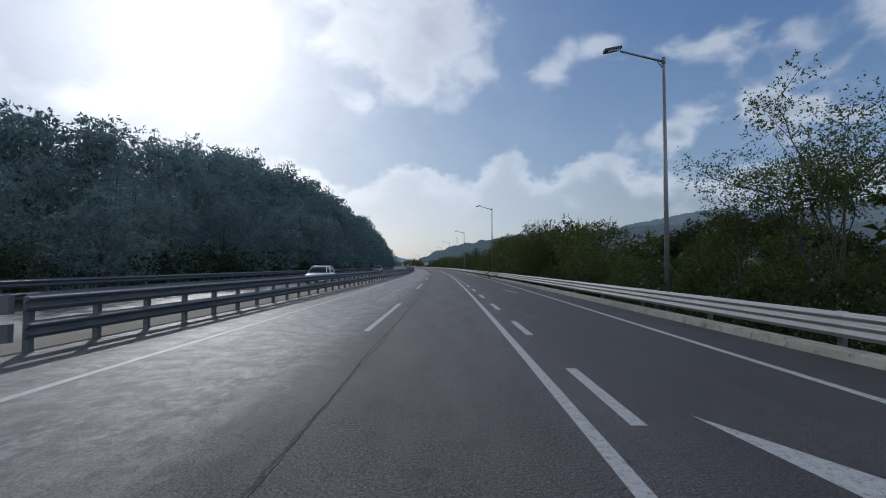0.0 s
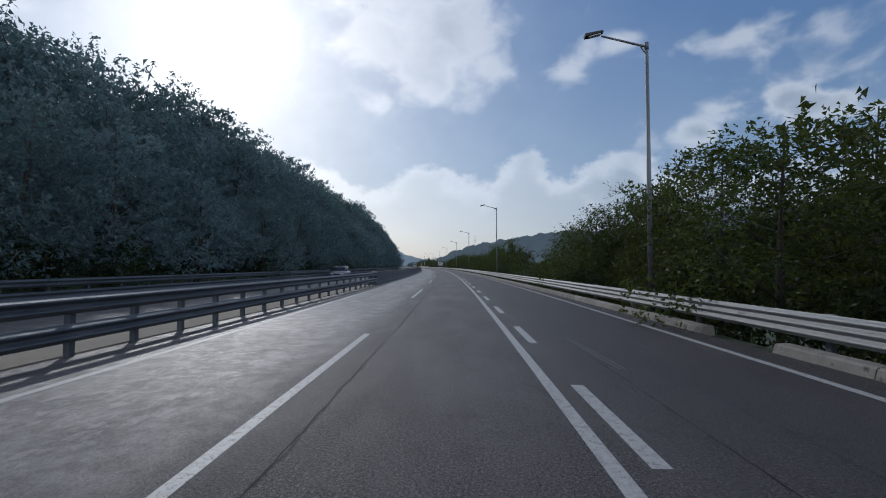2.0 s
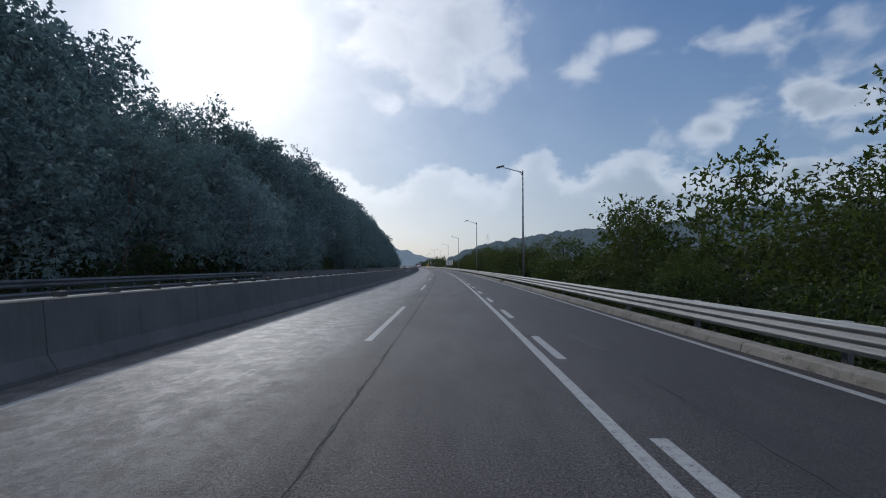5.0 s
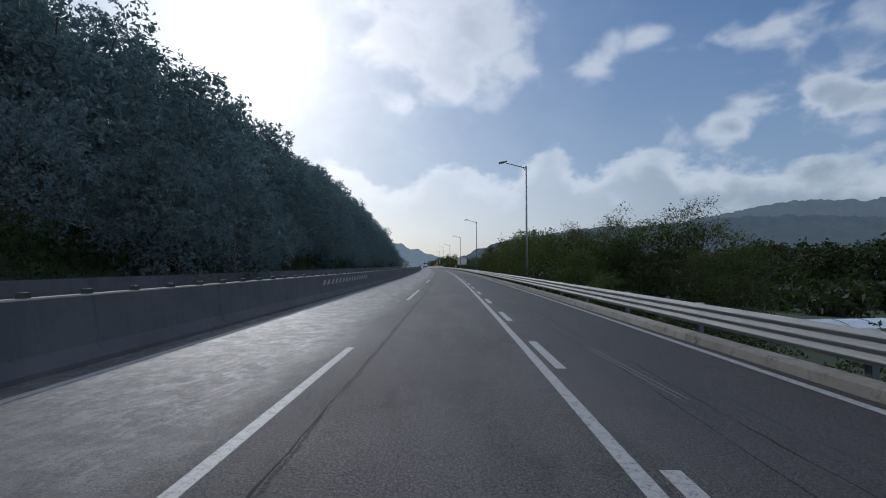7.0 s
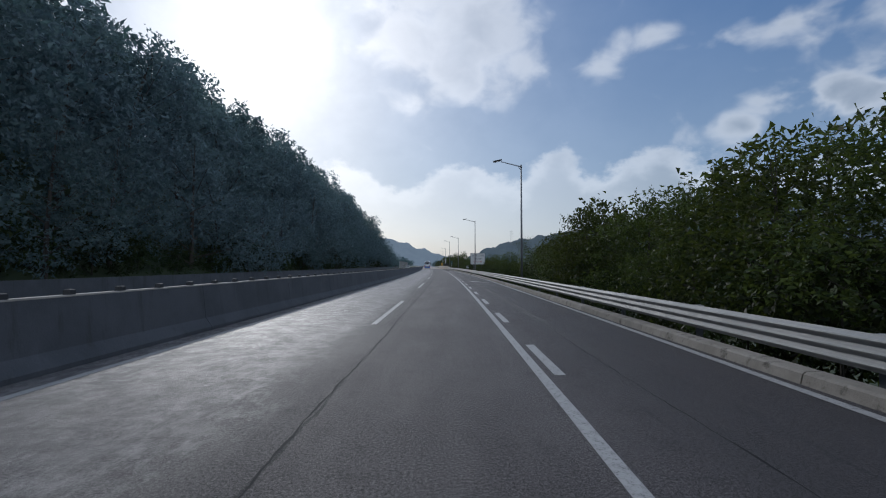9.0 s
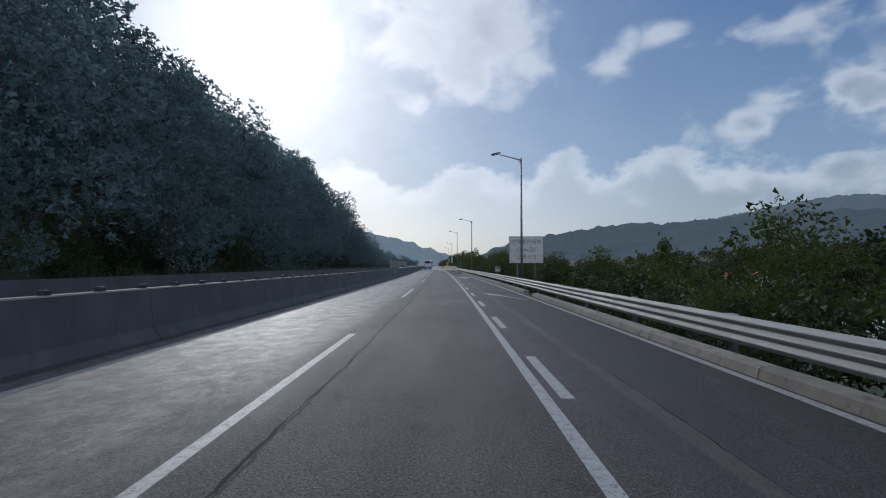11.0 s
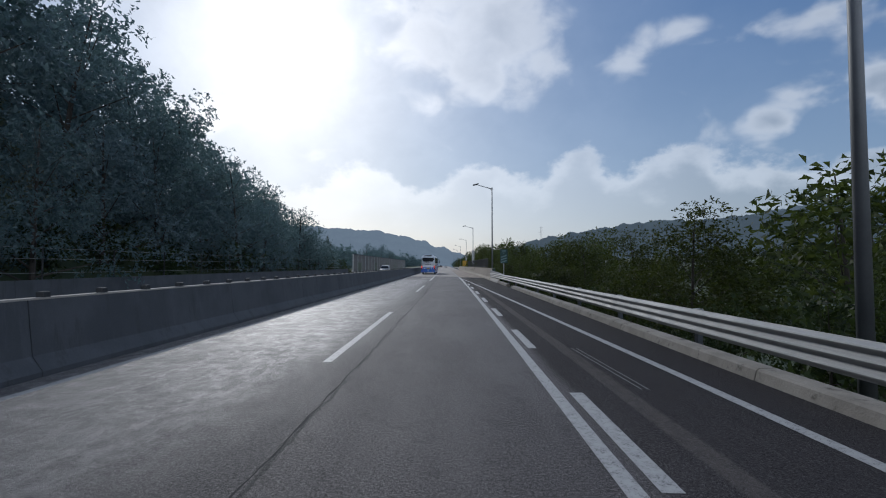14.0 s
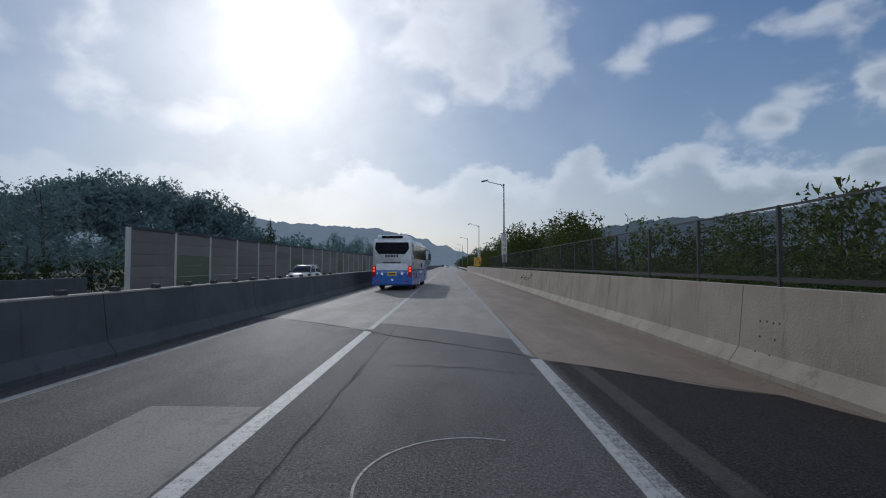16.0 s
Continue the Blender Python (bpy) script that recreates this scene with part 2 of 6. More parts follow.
def asphalt(name, deck=False, tint=(1.0, 1.0, 1.0)):
    """Worn road surface; its own coordinates are metres across and along."""
    m, t, bsdf, out = material(name)
    uv = t.add("ShaderNodeTexCoord").outputs["UV"]
    sp = t.add("ShaderNodeSeparateXYZ")
    t.link(uv, sp.inputs[0])
    across, along = sp.outputs[0], sp.outputs[1]
    stretched = t.add("ShaderNodeMapping")
    stretched.inputs["Scale"].default_value = (1.0, 0.22, 1.0)
    t.link(uv, stretched.inputs[0])
    streak = t.noise(stretched.outputs[0], 1.3, 6.0, 0.62)
    patch = t.noise(uv, 0.22, 5.0, 0.6)
    grain = t.noise(uv, 36.0, 5.0, 0.9)
    wide = t.add("ShaderNodeMapping")
    wide.inputs["Scale"].default_value = (1.0, 0.5, 1.0)
    t.link(uv, wide.inputs[0])
    mottle = t.noise(wide.outputs[0], 9.0, 9.0, 0.82)
    grit = t.noise(uv, 110.0, 2.0, 0.7)
    dark, pale = ((0.178, 0.155, 0.132), (0.27, 0.238, 0.206)) if deck else ((0.030, 0.0255, 0.0265), (0.054, 0.047, 0.0465))
    dark, pale = (tuple(v * k for v, k in zip(c, tint)) for c in (dark, pale))
    col = t.mix(t.ramp(t.math("ADD", t.math("MULTIPLY", streak, 0.6), t.math("MULTIPLY", patch, 0.4)), 0.36, 0.66), dark, pale)
    col = t.mix(t.ramp(grain, 0.51, 0.62), col, tuple(v * (1.25 if deck else 2.6) for v in pale))
    col = t.mix(t.ramp(grain, 0.47, 0.36), col, tuple(v * 0.32 for v in dark))
    col = t.mix(t.ramp(grit, 0.54, 0.64, 0.0, 0.75), col, tuple(v * (1.3 if deck else 3.0) for v in pale))
    col = t.mix(t.ramp(grit, 0.44, 0.36, 0.0, 0.8), col, tuple(v * (0.6 if deck else 0.25) for v in dark))
    col = t.mix(t.ramp(t.noise(uv, 1.9, 9.0, 0.72), 0.54, 0.62, 0.0, 0.42), col, tuple(v * 0.6 for v in dark))
    if not deck:
        # overtaking lane: smoother, its sun sheen also put in as paler colour; the seam beside it has cracked
        wob = t.math("MULTIPLY", t.math("SUBTRACT", t.noise(uv, 0.8, 8.0, 0.72), 0.5), 0.26)
        x = t.math("ADD", across, wob)
        sheen_lane = t.math("MULTIPLY", t.ramp(t.math("ADD", x, t.math("MULTIPLY", t.math("SUBTRACT", patch, 0.5), 1.6)), -1.5, -3.3), t.math("MULTIPLY", t.ramp(across, -6.5, -5.9, 0.55, 1.0), t.ramp(along, 399.0, 391.0)))
        col = t.mix(t.math("MULTIPLY", sheen_lane, t.ramp(t.math('ADD', t.math('MULTIPLY', t.noise(uv, 2.1, 8.0, 0.75), 0.6), t.math('MULTIPLY', mottle, 0.4)), 0.41, 0.60, 0.38, 0.88)), col, (0.128, 0.122, 0.118))
        col = t.mix(t.math("MULTIPLY", t.ramp(x, -1.42, -1.56), t.ramp(x, -2.5, -2.2, 0.0, 0.30)), col, (0.020, 0.020, 0.022))
        blot = t.ramp(t.math("MULTIPLY_ADD", mottle, 0.5, t.math("MULTIPLY", t.noise(wide.outputs[0], 3.4, 7.0, 0.7), 0.6)), 0.56, 0.61)
        tracks = t.ramp(t.noise(stretched.outputs[0], 0.55, 3.0, 0.5), 0.45, 0.6)
        col = t.mix(t.math("MULTIPLY", t.math("MULTIPLY", sheen_lane, blot), t.math("MULTIPLY", tracks, 0.6)), col, (0.205, 0.196, 0.188))
        seam = t.math("ABSOLUTE", t.math("SUBTRACT", x, -1.48))
        col = t.mix(t.math("MULTIPLY", t.ramp(seam, 0.035, 0.008), t.ramp(streak, 0.36, 0.48)), col, (0.008, 0.008, 0.009))
        # filled joint and tyre marks in the emergency lane
        joint = t.math("ABSOLUTE", t.math("SUBTRACT", t.math("ADD", x, t.math("MULTIPLY", wob, 0.5)), 3.3))
        col = t.mix(t.math("MULTIPLY", t.ramp(joint, 0.035, 0.008), t.ramp(streak, 0.42, 0.52)), col, (0.010, 0.010, 0.011))
        side = t.ramp(across, 1.5, 2.6)
        drawn = t.add("ShaderNodeMapping")
        drawn.inputs["Scale"].default_value = (1.0, 0.035, 1.0)
        drawn.inputs["Rotation"].default_value = (0.0, 0.0, 0.012)
        t.link(uv, drawn.inputs[0])
        scratch = t.noise(drawn.outputs[0], 11.0, 5.0, 0.75)
        where = t.math("MULTIPLY", side, t.ramp(t.noise(uv, 0.5, 3.0, 0.6), 0.4, 0.6))
        col = t.mix(t.math("MULTIPLY", where, t.ramp(scratch, 0.56, 0.66, 0.0, 0.75)), col, (0.115, 0.104, 0.098))
        col = t.mix(t.math("MULTIPLY", side, t.ramp(scratch, 0.44, 0.34, 0.0, 0.8)), col, (0.016, 0.014, 0.015))
        relaid = t.math('MULTIPLY', t.ramp(t.math('MULTIPLY_ADD', wob, 8.0, along), 338.0, 352.0), t.ramp(across, 1.45, 1.7))
        col = t.mix(t.math("MULTIPLY", side, t.ramp(streak, 0.40, 0.62, 0.35, 0.85)), col, t.mix(t.ramp(grit, 0.42, 0.60), (0.014, 0.012, 0.013), (0.050, 0.044, 0.045)))
        col = t.mix(t.math('MULTIPLY', relaid, t.ramp(mottle, 0.35, 0.65, 0.55, 0.9)), col, t.mix(t.ramp(grain, 0.45, 0.62), (0.014, 0.013, 0.014), (0.040, 0.036, 0.036)))
        # a pale worn strip that drifts towards the lane, with grit in it
        strip = t.math("ABSOLUTE", t.math("SUBTRACT", t.math("MULTIPLY_ADD", wob, 0.35, across), t.math("MULTIPLY_ADD", along, -0.0040, 3.612)))
        col = t.mix(t.math("MULTIPLY", t.math("MULTIPLY", t.ramp(strip, 0.15, 0.09), t.ramp(along, 222.0, 240.0)), t.ramp(mottle, 0.35, 0.6, 0.3, 0.75)), col, (0.088, 0.077, 0.070))
    t.link(col, bsdf.inputs["Base Color"])
    gloss = t.ramp(t.math("ADD", t.math("MULTIPLY", streak, 0.7), t.math("MULTIPLY", patch, 0.3)), 0.35, 0.65, 0.71, 0.63)
    if not deck:
        gloss = t.math("SUBTRACT", gloss, t.math("MULTIPLY", t.math("MULTIPLY", sheen_lane, t.ramp(grit, 0.38, 0.62, 0.55, 1.25)), t.ramp(t.math('ADD', t.math('MULTIPLY', t.noise(uv, 2.1, 8.0, 0.75), 0.6), t.math('MULTIPLY', mottle, 0.4)), 0.42, 0.60, 0.08, 0.32)))
    if not deck:
        gloss = t.math("MULTIPLY_ADD", relaid, 0.2, gloss)
    t.link(gloss, bsdf.inputs["Roughness"])
    if deck:
        bsdf.inputs["Specular IOR Level"].default_value = 0.35
    else:
        sparkle = t.math("MULTIPLY", t.ramp(grain, 0.42, 0.60, 0.45, 1.75), t.ramp(grit, 0.40, 0.62, 0.55, 1.6))
        t.link(t.math("MULTIPLY", t.math("MULTIPLY_ADD", relaid, -0.27, 0.42), sparkle), bsdf.inputs["Specular IOR Level"])
    node = t.add("ShaderNodeBump")
    node.inputs["Strength"].default_value, node.inputs["Distance"].default_value = 0.75, 0.013
    t.link(t.math("ADD", grain, t.math("MULTIPLY", grit, 0.6)), node.inputs["Height"])
    t.link(node.outputs[0], bsdf.inputs["Normal"])
    return m


def paint(name, colour, worn=0.35):
    """Road paint, scuffed through to the asphalt."""
    m, t, bsdf, out = material(name)
    co = t.add("ShaderNodeTexCoord").outputs["Object"]
    chips = t.noise(co, 11.0, 8.0, 0.82)
    grain = t.noise(co, 60.0, 2.0, 0.7)
    col = t.mix(t.ramp(chips, 0.35, 0.65), colour, tuple(v * 0.78 for v in colour))
    col = t.mix(t.ramp(t.math("ADD", t.math("MULTIPLY", chips, 0.6), t.math("MULTIPLY", grain, 0.4)), 1.0 - worn, 1.08 - worn), col, (0.09, 0.088, 0.085))
    t.link(col, bsdf.inputs["Base Color"])
    bsdf.inputs["Roughness"].default_value = 0.6
    node = t.add("ShaderNodeBump")
    node.inputs["Strength"].default_value, node.inputs["Distance"].default_value = 0.4, 0.01
    t.link(grain, node.inputs["Height"])
    t.link(node.outputs[0], bsdf.inputs["Normal"])
    return m


def plain(name, colour, rough=0.5, metal=0.0, glow=0.0):
    m, t, bsdf, out = material(name)
    co = t.add("ShaderNodeTexCoord").outputs["Object"]
    t.link(t.mix(t.ramp(t.noise(co, 3.0, 5.0, 0.65), 0.35, 0.7), colour, tuple(v * 0.82 for v in colour)), bsdf.inputs["Base Color"])
    t.put(bsdf.inputs["Roughness"], t.ramp(t.noise(co, 7.0), 0.3, 0.7, max(0.03, rough - 0.06), rough + 0.06))
    bsdf.inputs["Metallic"].default_value = metal
    if glow:
        bsdf.inputs["Emission Color"].default_value = (*colour, 1.0)
        bsdf.inputs["Emission Strength"].default_value = glow
    return m


ASPHALT, DECK = asphalt("asphalt"), asphalt("bridge_concrete_deck", True)
TAN_DECK = asphalt("dusty_tan_concrete", True, (0.92, 0.79, 0.68))
PATCH = asphalt("pale_concrete_patch", True, (0.88, 0.90, 0.92))
WHITE_PAINT = paint("white_road_paint", (0.36, 0.353, 0.34), 0.475)
YELLOW_PAINT = paint("pale_edge_paint", (0.36, 0.35, 0.33), 0.46)
WORN_LINE = paint("worn_line_paint", (0.30, 0.295, 0.28), 0.53)
CONCRETE = surface("weathered_concrete", (0.26, 0.242, 0.215), (0.36, 0.34, 0.305), 0.85, 0, 1.1, 26, 0.3, 0.06, 0.1, (0.16, 0.145, 0.125), 0.6)


def streaked(name, a, b, stain):
    """Concrete with rain streaks that run down it, patches and a grain."""
    m, t, bsdf, out = material(name)
    co = t.add("ShaderNodeTexCoord").outputs["Object"]
    run = t.add("ShaderNodeMapping")
    run.inputs["Scale"].default_value = (1.0, 1.0, 0.07)
    t.link(co, run.inputs[0])
    big, small, down = t.noise(co, 0.9, 5.0, 0.6), t.noise(co, 28.0, 3.0, 0.65), t.noise(run.outputs[0], 3.2, 6.0, 0.72)
    col = t.mix(t.ramp(big, 0.34, 0.66), a, b)
    col = t.mix(t.ramp(down, 0.53, 0.68, 0.0, 0.8), col, stain)
    col = t.mix(t.ramp(down, 0.44, 0.32, 0.0, 0.5), col, tuple(min(1.0, v * 1.2) for v in b))
    col = t.mix(t.math("MULTIPLY", small, 0.5), col, tuple(v * 0.7 for v in a))
    t.link(col, bsdf.inputs["Base Color"])
    bsdf.inputs["Roughness"].default_value = 0.86
    node = t.add("ShaderNodeBump")
    node.inputs["Strength"].default_value, node.inputs["Distance"].default_value = 0.35, 0.02
    t.link(small, node.inputs["Height"])
    t.link(node.outputs[0], bsdf.inputs["Normal"])
    return m


PARAPET = streaked("rain_streaked_concrete", (0.30, 0.258, 0.208), (0.39, 0.340, 0.278), (0.175, 0.143, 0.112))
KERB_CONCRETE = surface("dirty_kerb_concrete", (0.19, 0.172, 0.147), (0.29, 0.268, 0.235), 0.9, 0, 1.6, 30, 0.45, 0.12, 0.1, (0.075, 0.066, 0.055), 0.54)
# Stain streaks over a base that has bluish shade put into its colour.
DARK_CONCRETE = streaked("shaded_stained_concrete", (0.050, 0.056, 0.064), (0.074, 0.080, 0.090), (0.036, 0.038, 0.041))
GALVANISED = surface("galvanised_steel", (0.25, 0.255, 0.255), (0.33, 0.335, 0.33), 0.62, 0.1, 2.2, 40, 0.06, 0.08, 0.2, (0.24, 0.22, 0.20), 0.66)
OLD_STEEL = surface("dull_dark_steel", (0.075, 0.085, 0.10), (0.115, 0.127, 0.145), 0.55, 0.4, 2.0, 34, 0.08, 0.1, 0.2, (0.10, 0.075, 0.06), 0.66)
POLE_STEEL = surface("grey_pole_steel", (0.13, 0.138, 0.15), (0.18, 0.19, 0.20), 0.55, 0.35, 1.4, 30, 0.05, 0.08, 0.15)
DARK_METAL = plain("dark_metal", (0.025, 0.027, 0.03), 0.7, 0.1)
RUBBER = plain("black_rubber", (0.018, 0.018, 0.019), 0.75)
BARK = surface("bark", (0.032, 0.027, 0.023), (0.062, 0.053, 0.045), 0.9, 0, 6, 40, 0.6, 0.15)
SOIL = surface("sandy_soil", (0.20, 0.17, 0.13), (0.29, 0.25, 0.20), 0.95, 0, 0.6, 14, 0.5, 0.05)
GRASS = surface("rough_grass", (0.022, 0.036, 0.013), (0.042, 0.056, 0.020), 0.9, 0, 0.12, 5, 0.8, 0.05, 0.1, (0.060, 0.052, 0.032), 0.66)
# The slope's bluish haze is put into these leaf colours.
LEAF_HILL = leaf("haze_tinted_forest_leaves", (0.066, 0.106, 0.122), (0.096, 0.142, 0.146), 0.44, (0.015, 0.04, 0.03), 0.4, 0.65, (0.78, 1.2), 0.25)
LEAF_SIDE = leaf("acacia_leaves", (0.015, 0.026, 0.009), (0.052, 0.066, 0.019), 0.32, (0.055, 0.07, 0.008), 0.15, 0.6)
# Greens darkened for shrubs and valley trees, with shade put into the colour.
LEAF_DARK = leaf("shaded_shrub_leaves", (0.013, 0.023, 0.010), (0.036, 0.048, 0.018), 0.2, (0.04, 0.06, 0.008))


# ---- helpers for meshes ----
def mesh_from(name, verts, faces, mat, smooth=False):
    me = bpy.data.meshes.new(name)
    me.from_pydata([tuple(v) for v in verts], [], faces)
    me.materials.append(mat)
    if smooth:
        me.polygons.foreach_set("use_smooth", [True] * len(me.polygons))
    me.update()
    return me


def part(name, bm, mat, parent=None, label="", smooth=False):
    """Links a bmesh as one mesh object, under a thing or a part."""
    me = bpy.data.meshes.new(name)
    bm.to_mesh(me)
    bm.free()
    me.materials.append(mat)
    if smooth:
        me.polygons.foreach_set("use_smooth", [True] * len(me.polygons))
    ob = new(name, me)
    ob.parent = parent
    return tagged(ob, label)


def piece(name, me, parent=None, m=None, label=""):
    ob = new(name, me)
    ob.parent = parent
    if m is not None:
        ob.matrix_basis = m
    return tagged(ob, label)


def empty(name, m, label, category, group="", kind=""):
    ob = new(name)
    ob.empty_display_size = 0.2
    ob.matrix_basis = m
    return tagged(ob, label, category, group, kind)


def box(bm, x0, x1, y0, y1, z0, z1, bevel=0.0):
    made = bmesh.ops.create_cube(bm, size=1.0)["verts"]
    for v in made:
        v.co = Vector((x0 + (v.co.x + 0.5) * (x1 - x0), y0 + (v.co.y + 0.5) * (y1 - y0), z0 + (v.co.z + 0.5) * (z1 - z0)))
    if bevel:
        edges = list({e for v in made for e in v.link_edges})
        bmesh.ops.bevel(bm, geom=edges, offset=bevel, segments=2, affect="EDGES", profile=0.6)
    return made


def tube(bm, a, b, r0, r1, sides=8):
    a, b = Vector(a), Vector(b)
    m = (b - a).to_track_quat("Z", "Y").to_matrix().to_4x4()
    m.translation = (a + b) / 2
    bmesh.ops.create_cone(bm, cap_ends=True, segments=sides, radius1=r0, radius2=r1, depth=(b - a).length, matrix=m)


def sweep(name, prof, stations, mat, shift=None, closed=True, smooth=False):
    """A mesh with one cross-section (lat, z) along the road; shift(s) moves it sideways."""
    verts, faces, k = [], [], len(prof)
    for s in stations:
        o = shift(s) if shift else 0.0
        verts += [at(s, lat + o, z) for lat, z in prof]
    for i in range(len(stations) - 1):
        for j in range(k if closed else k - 1):
            a, b = i * k + j, i * k + (j + 1) % k
            faces.append((a, b, b + k, a + k))
    if closed:
        faces += [tuple(reversed(range(k))), tuple(range((len(stations) - 1) * k, len(stations) * k))]
    return mesh_from(name, verts, faces, mat, smooth)


def steps(a, b, d):
    return list(np.linspace(a, b, max(2, int(round((b - a) / d)) + 1)))

# ---- ground, road, deck ----
EDGE_R = by([(-60, 5.3), (5, 5.17), (55, 5.22), (92, 4.99), (178, 4.68), (273, 4.49), (310, 4.15), (338, 3.77), (348, 3.48), (373, 2.5), (383, 2.12), (398, 1.50), (403, 1.42)])
KERB = by([(-60, 7.1), (7, 6.72), (55, 6.0), (92, 5.42), (150, 5.08), (178, 4.96), (273, 4.62), (312, 4.5), (350, 4.28), (374, 4.34), (392, 4.40), (520, 4.42), (900, 4.42)])
MEDIAN = by([(-60, -8.2), (5, -7.9), (50, -6.9), (92, -6.3), (150, -6.05), (300, -5.95), (900, -5.9)])
RIDGE = by([(-200, 0.28), (25, 0.305), (29.5, 0.318), (37, 0.355), (45, 0.43), (55, 0.50), (62, 0.47), (68, 0.50), (80, 0.57), (87, 0.59), (95, 0.66), (107, 0.675), (118, 0.615), (124, 0.605), (137, 0.71), (143, 0.63), (149, 0.65), (164, 0.62), (170, 0.52), (175, 0.45), (181, 0.50), (188, 0.57), (193, 0.72), (205, 0.69), (215, 0.75), (240, 0.76), (340, 0.735), (365, 0.73), (380, 0.69), (388, 0.645), (393, 0.525), (400, 0.49), (408, 0.45), (412, 0.33), (426, 0.25), (430, 0.14), (436, 0.06), (900, 0.05)])
SLOPE = by([(-200, 0.25), (25, 0.30), (65, 0.45), (120, 0.55), (175, 0.48), (205, 0.64), (360, 0.70), (388, 0.60), (408, 0.34), (425, 0.15), (440, 0.05), (900, 0.03)])


def ground_z(s, lat):
    """Height of the land: a wooded slope on one side, a bank down to a valley on the other."""
    if lat < -17.5:
        d = -lat
        top = max(0.0, SLOPE(s) * 40 - 8)
        f = min(1.0, (d - 17.5) / 22.0)
        f = f * f * (3 - 2 * f) * 0.5 + f * 0.5
        return top * f + max(0.0, d - 39.5) * 0.12 * min(1, top / 10)
    if lat > 0:
        d = lat - KERB(s) - 1.0
        if d < 0:
            return -0.06
        low = -min(d * 0.42, 6.0)
        far = max(0.0, d - 170) * 0.10
        return -0.06 + low + min(far, 22)
    return -0.06


lats = [-900, -500, -250, -150, -110, -80, -65, -55, -48, -42, -38, -34, -31, -28, -25, -22.5, -20, -18.2, -17.4, -16.6, -12, -5, 2, 6.5, 8, 9.5, 11, 13, 16, 20, 26, 35, 50, 80, 130, 180, 230, 300, 400, 600, 1000]
verts, faces = [], []
rows_s = steps(-190, 1500, 10)
for s in rows_s:
    for lat in lats:
        z = ground_z(s, lat)
        if abs(lat) > 18:
            z += 1.2 * noise.noise((s * 0.03, lat * 0.03, 1.7))
        verts.append(at(s, lat, z))
for i in range(len(rows_s) - 1):
    for j in range(len(lats) - 1):
        a = i * len(lats) + j
        faces.append((a, a + 1, a + 1 + len(lats), a + len(lats)))
k = len(verts)
verts += [Vector((-4500, -2500, -9)), Vector((4500, -2500, -9)), Vector((4500, 4800, -9)), Vector((-4500, 4800, -9))]
faces.append((k, k + 1, k + 2, k + 3))
tagged(new("ground", mesh_from("ground", verts, faces, GRASS, True)), "rough green ground sloping beside the motorway", "ground", kind="structure")


def sheet(name, s0, s1, left, right, z, mat, step=4.0):
    """A road surface with coordinates in metres across and along."""
    st = steps(s0, s1, step)
    verts, faces, uvs = [], [], []
    for s in st:
        l, r = left(s), right(s)
        for f in (0, 0.2, 0.4, 0.6, 0.8, 1):
            verts.append(at(s, l + (r - l) * f, z))
            uvs.append((l + (r - l) * f, s))
    for i in range(len(st) - 1):
        for j in range(5):
            a = i * 6 + j
            faces.append((a, a + 1, a + 7, a + 6))
    me = mesh_from(name, verts, faces, mat)
    layer = me.uv_layers.new(name="uv")
    layer.data.foreach_set("uv", [c for loop in me.loops for c in uvs[loop.vertex_index]])
    return me


road = tagged(new("road", sheet("road", -120, 412.0, lambda s: MEDIAN(s) - 0.8, lambda s: KERB(s) + 0.02, 0.0, ASPHALT)), "grey worn asphalt motorway carriageway with a cracked seam", "road", kind="structure")
deck = tagged(new("bridge_deck", sheet("bridge_deck", 412.0, 1400, lambda s: MEDIAN(s) - 0.8, lambda s: KERB(s) + 0.3, 0.0, DECK)), "pale grey concrete bridge deck of the motorway", "road", kind="structure")
opposite = tagged(new("opposite_road", sheet("opposite_road", -150, 1400, lambda s: -15.6, lambda s: MEDIAN(s) - 1.2, -0.02, ASPHALT)), "grey asphalt carriageway beyond the median", "road", kind="structure")
soil = sweep("median_soil", [(-1.9, -0.04), (-1.9, 0.03), (-0.15, 0.03), (-0.15, -0.04)], steps(-120, 86, 6), SOIL, MEDIAN)
tagged(new("median_soil", soil), "sandy bare strip between the two carriageways", "soil", kind="structure")


# ---- painted lines ----
def stripe(s0, s1, lat, width, mat, parent, name="line", z=0.004, step=4.0):
    f = lat if callable(lat) else (lambda s: lat)
    me = sweep(name, [(-width / 2, z - 0.003), (-width / 2, z), (width / 2, z), (width / 2, z - 0.003)], steps(s0, s1, step), mat, f)
    return piece(name, me, parent)


DASH, LEFT_EDGE = -2.08, -5.45
SOLID = by([(-100, 1.36), (3, 1.35), (27, 1.29), (88, 1.30), (173, 1.36), (270, 1.37), (300, 1.34), (335, 1.31), (371, 1.37), (420, 1.37)])
TICK = by([(5, 1.90), (52, 1.68), (95, 1.65), (175, 1.64), (270, 1.65), (310, 1.60), (380, 1.61)])
for k in range(-5, 19):
    far = DASH_0 + 20 * k
    stripe(far - 8, far, DASH, 0.15, WHITE_PAINT, road, "lane_dash")
stripe(391.1, 407.2, DASH, 0.20, WHITE_PAINT, road, "lane_line")
stripe(-100, 384.0, SOLID, 0.155, WHITE_PAINT, road, "edge_line")
stripe(384, 404.0, lambda s: SOLID(s) + 0.02, 0.20, WHITE_PAINT, road, "edge_line")
stripe(-100, 386, EDGE_R, 0.15, WHITE_PAINT, road, "edge_line", 0.0075)
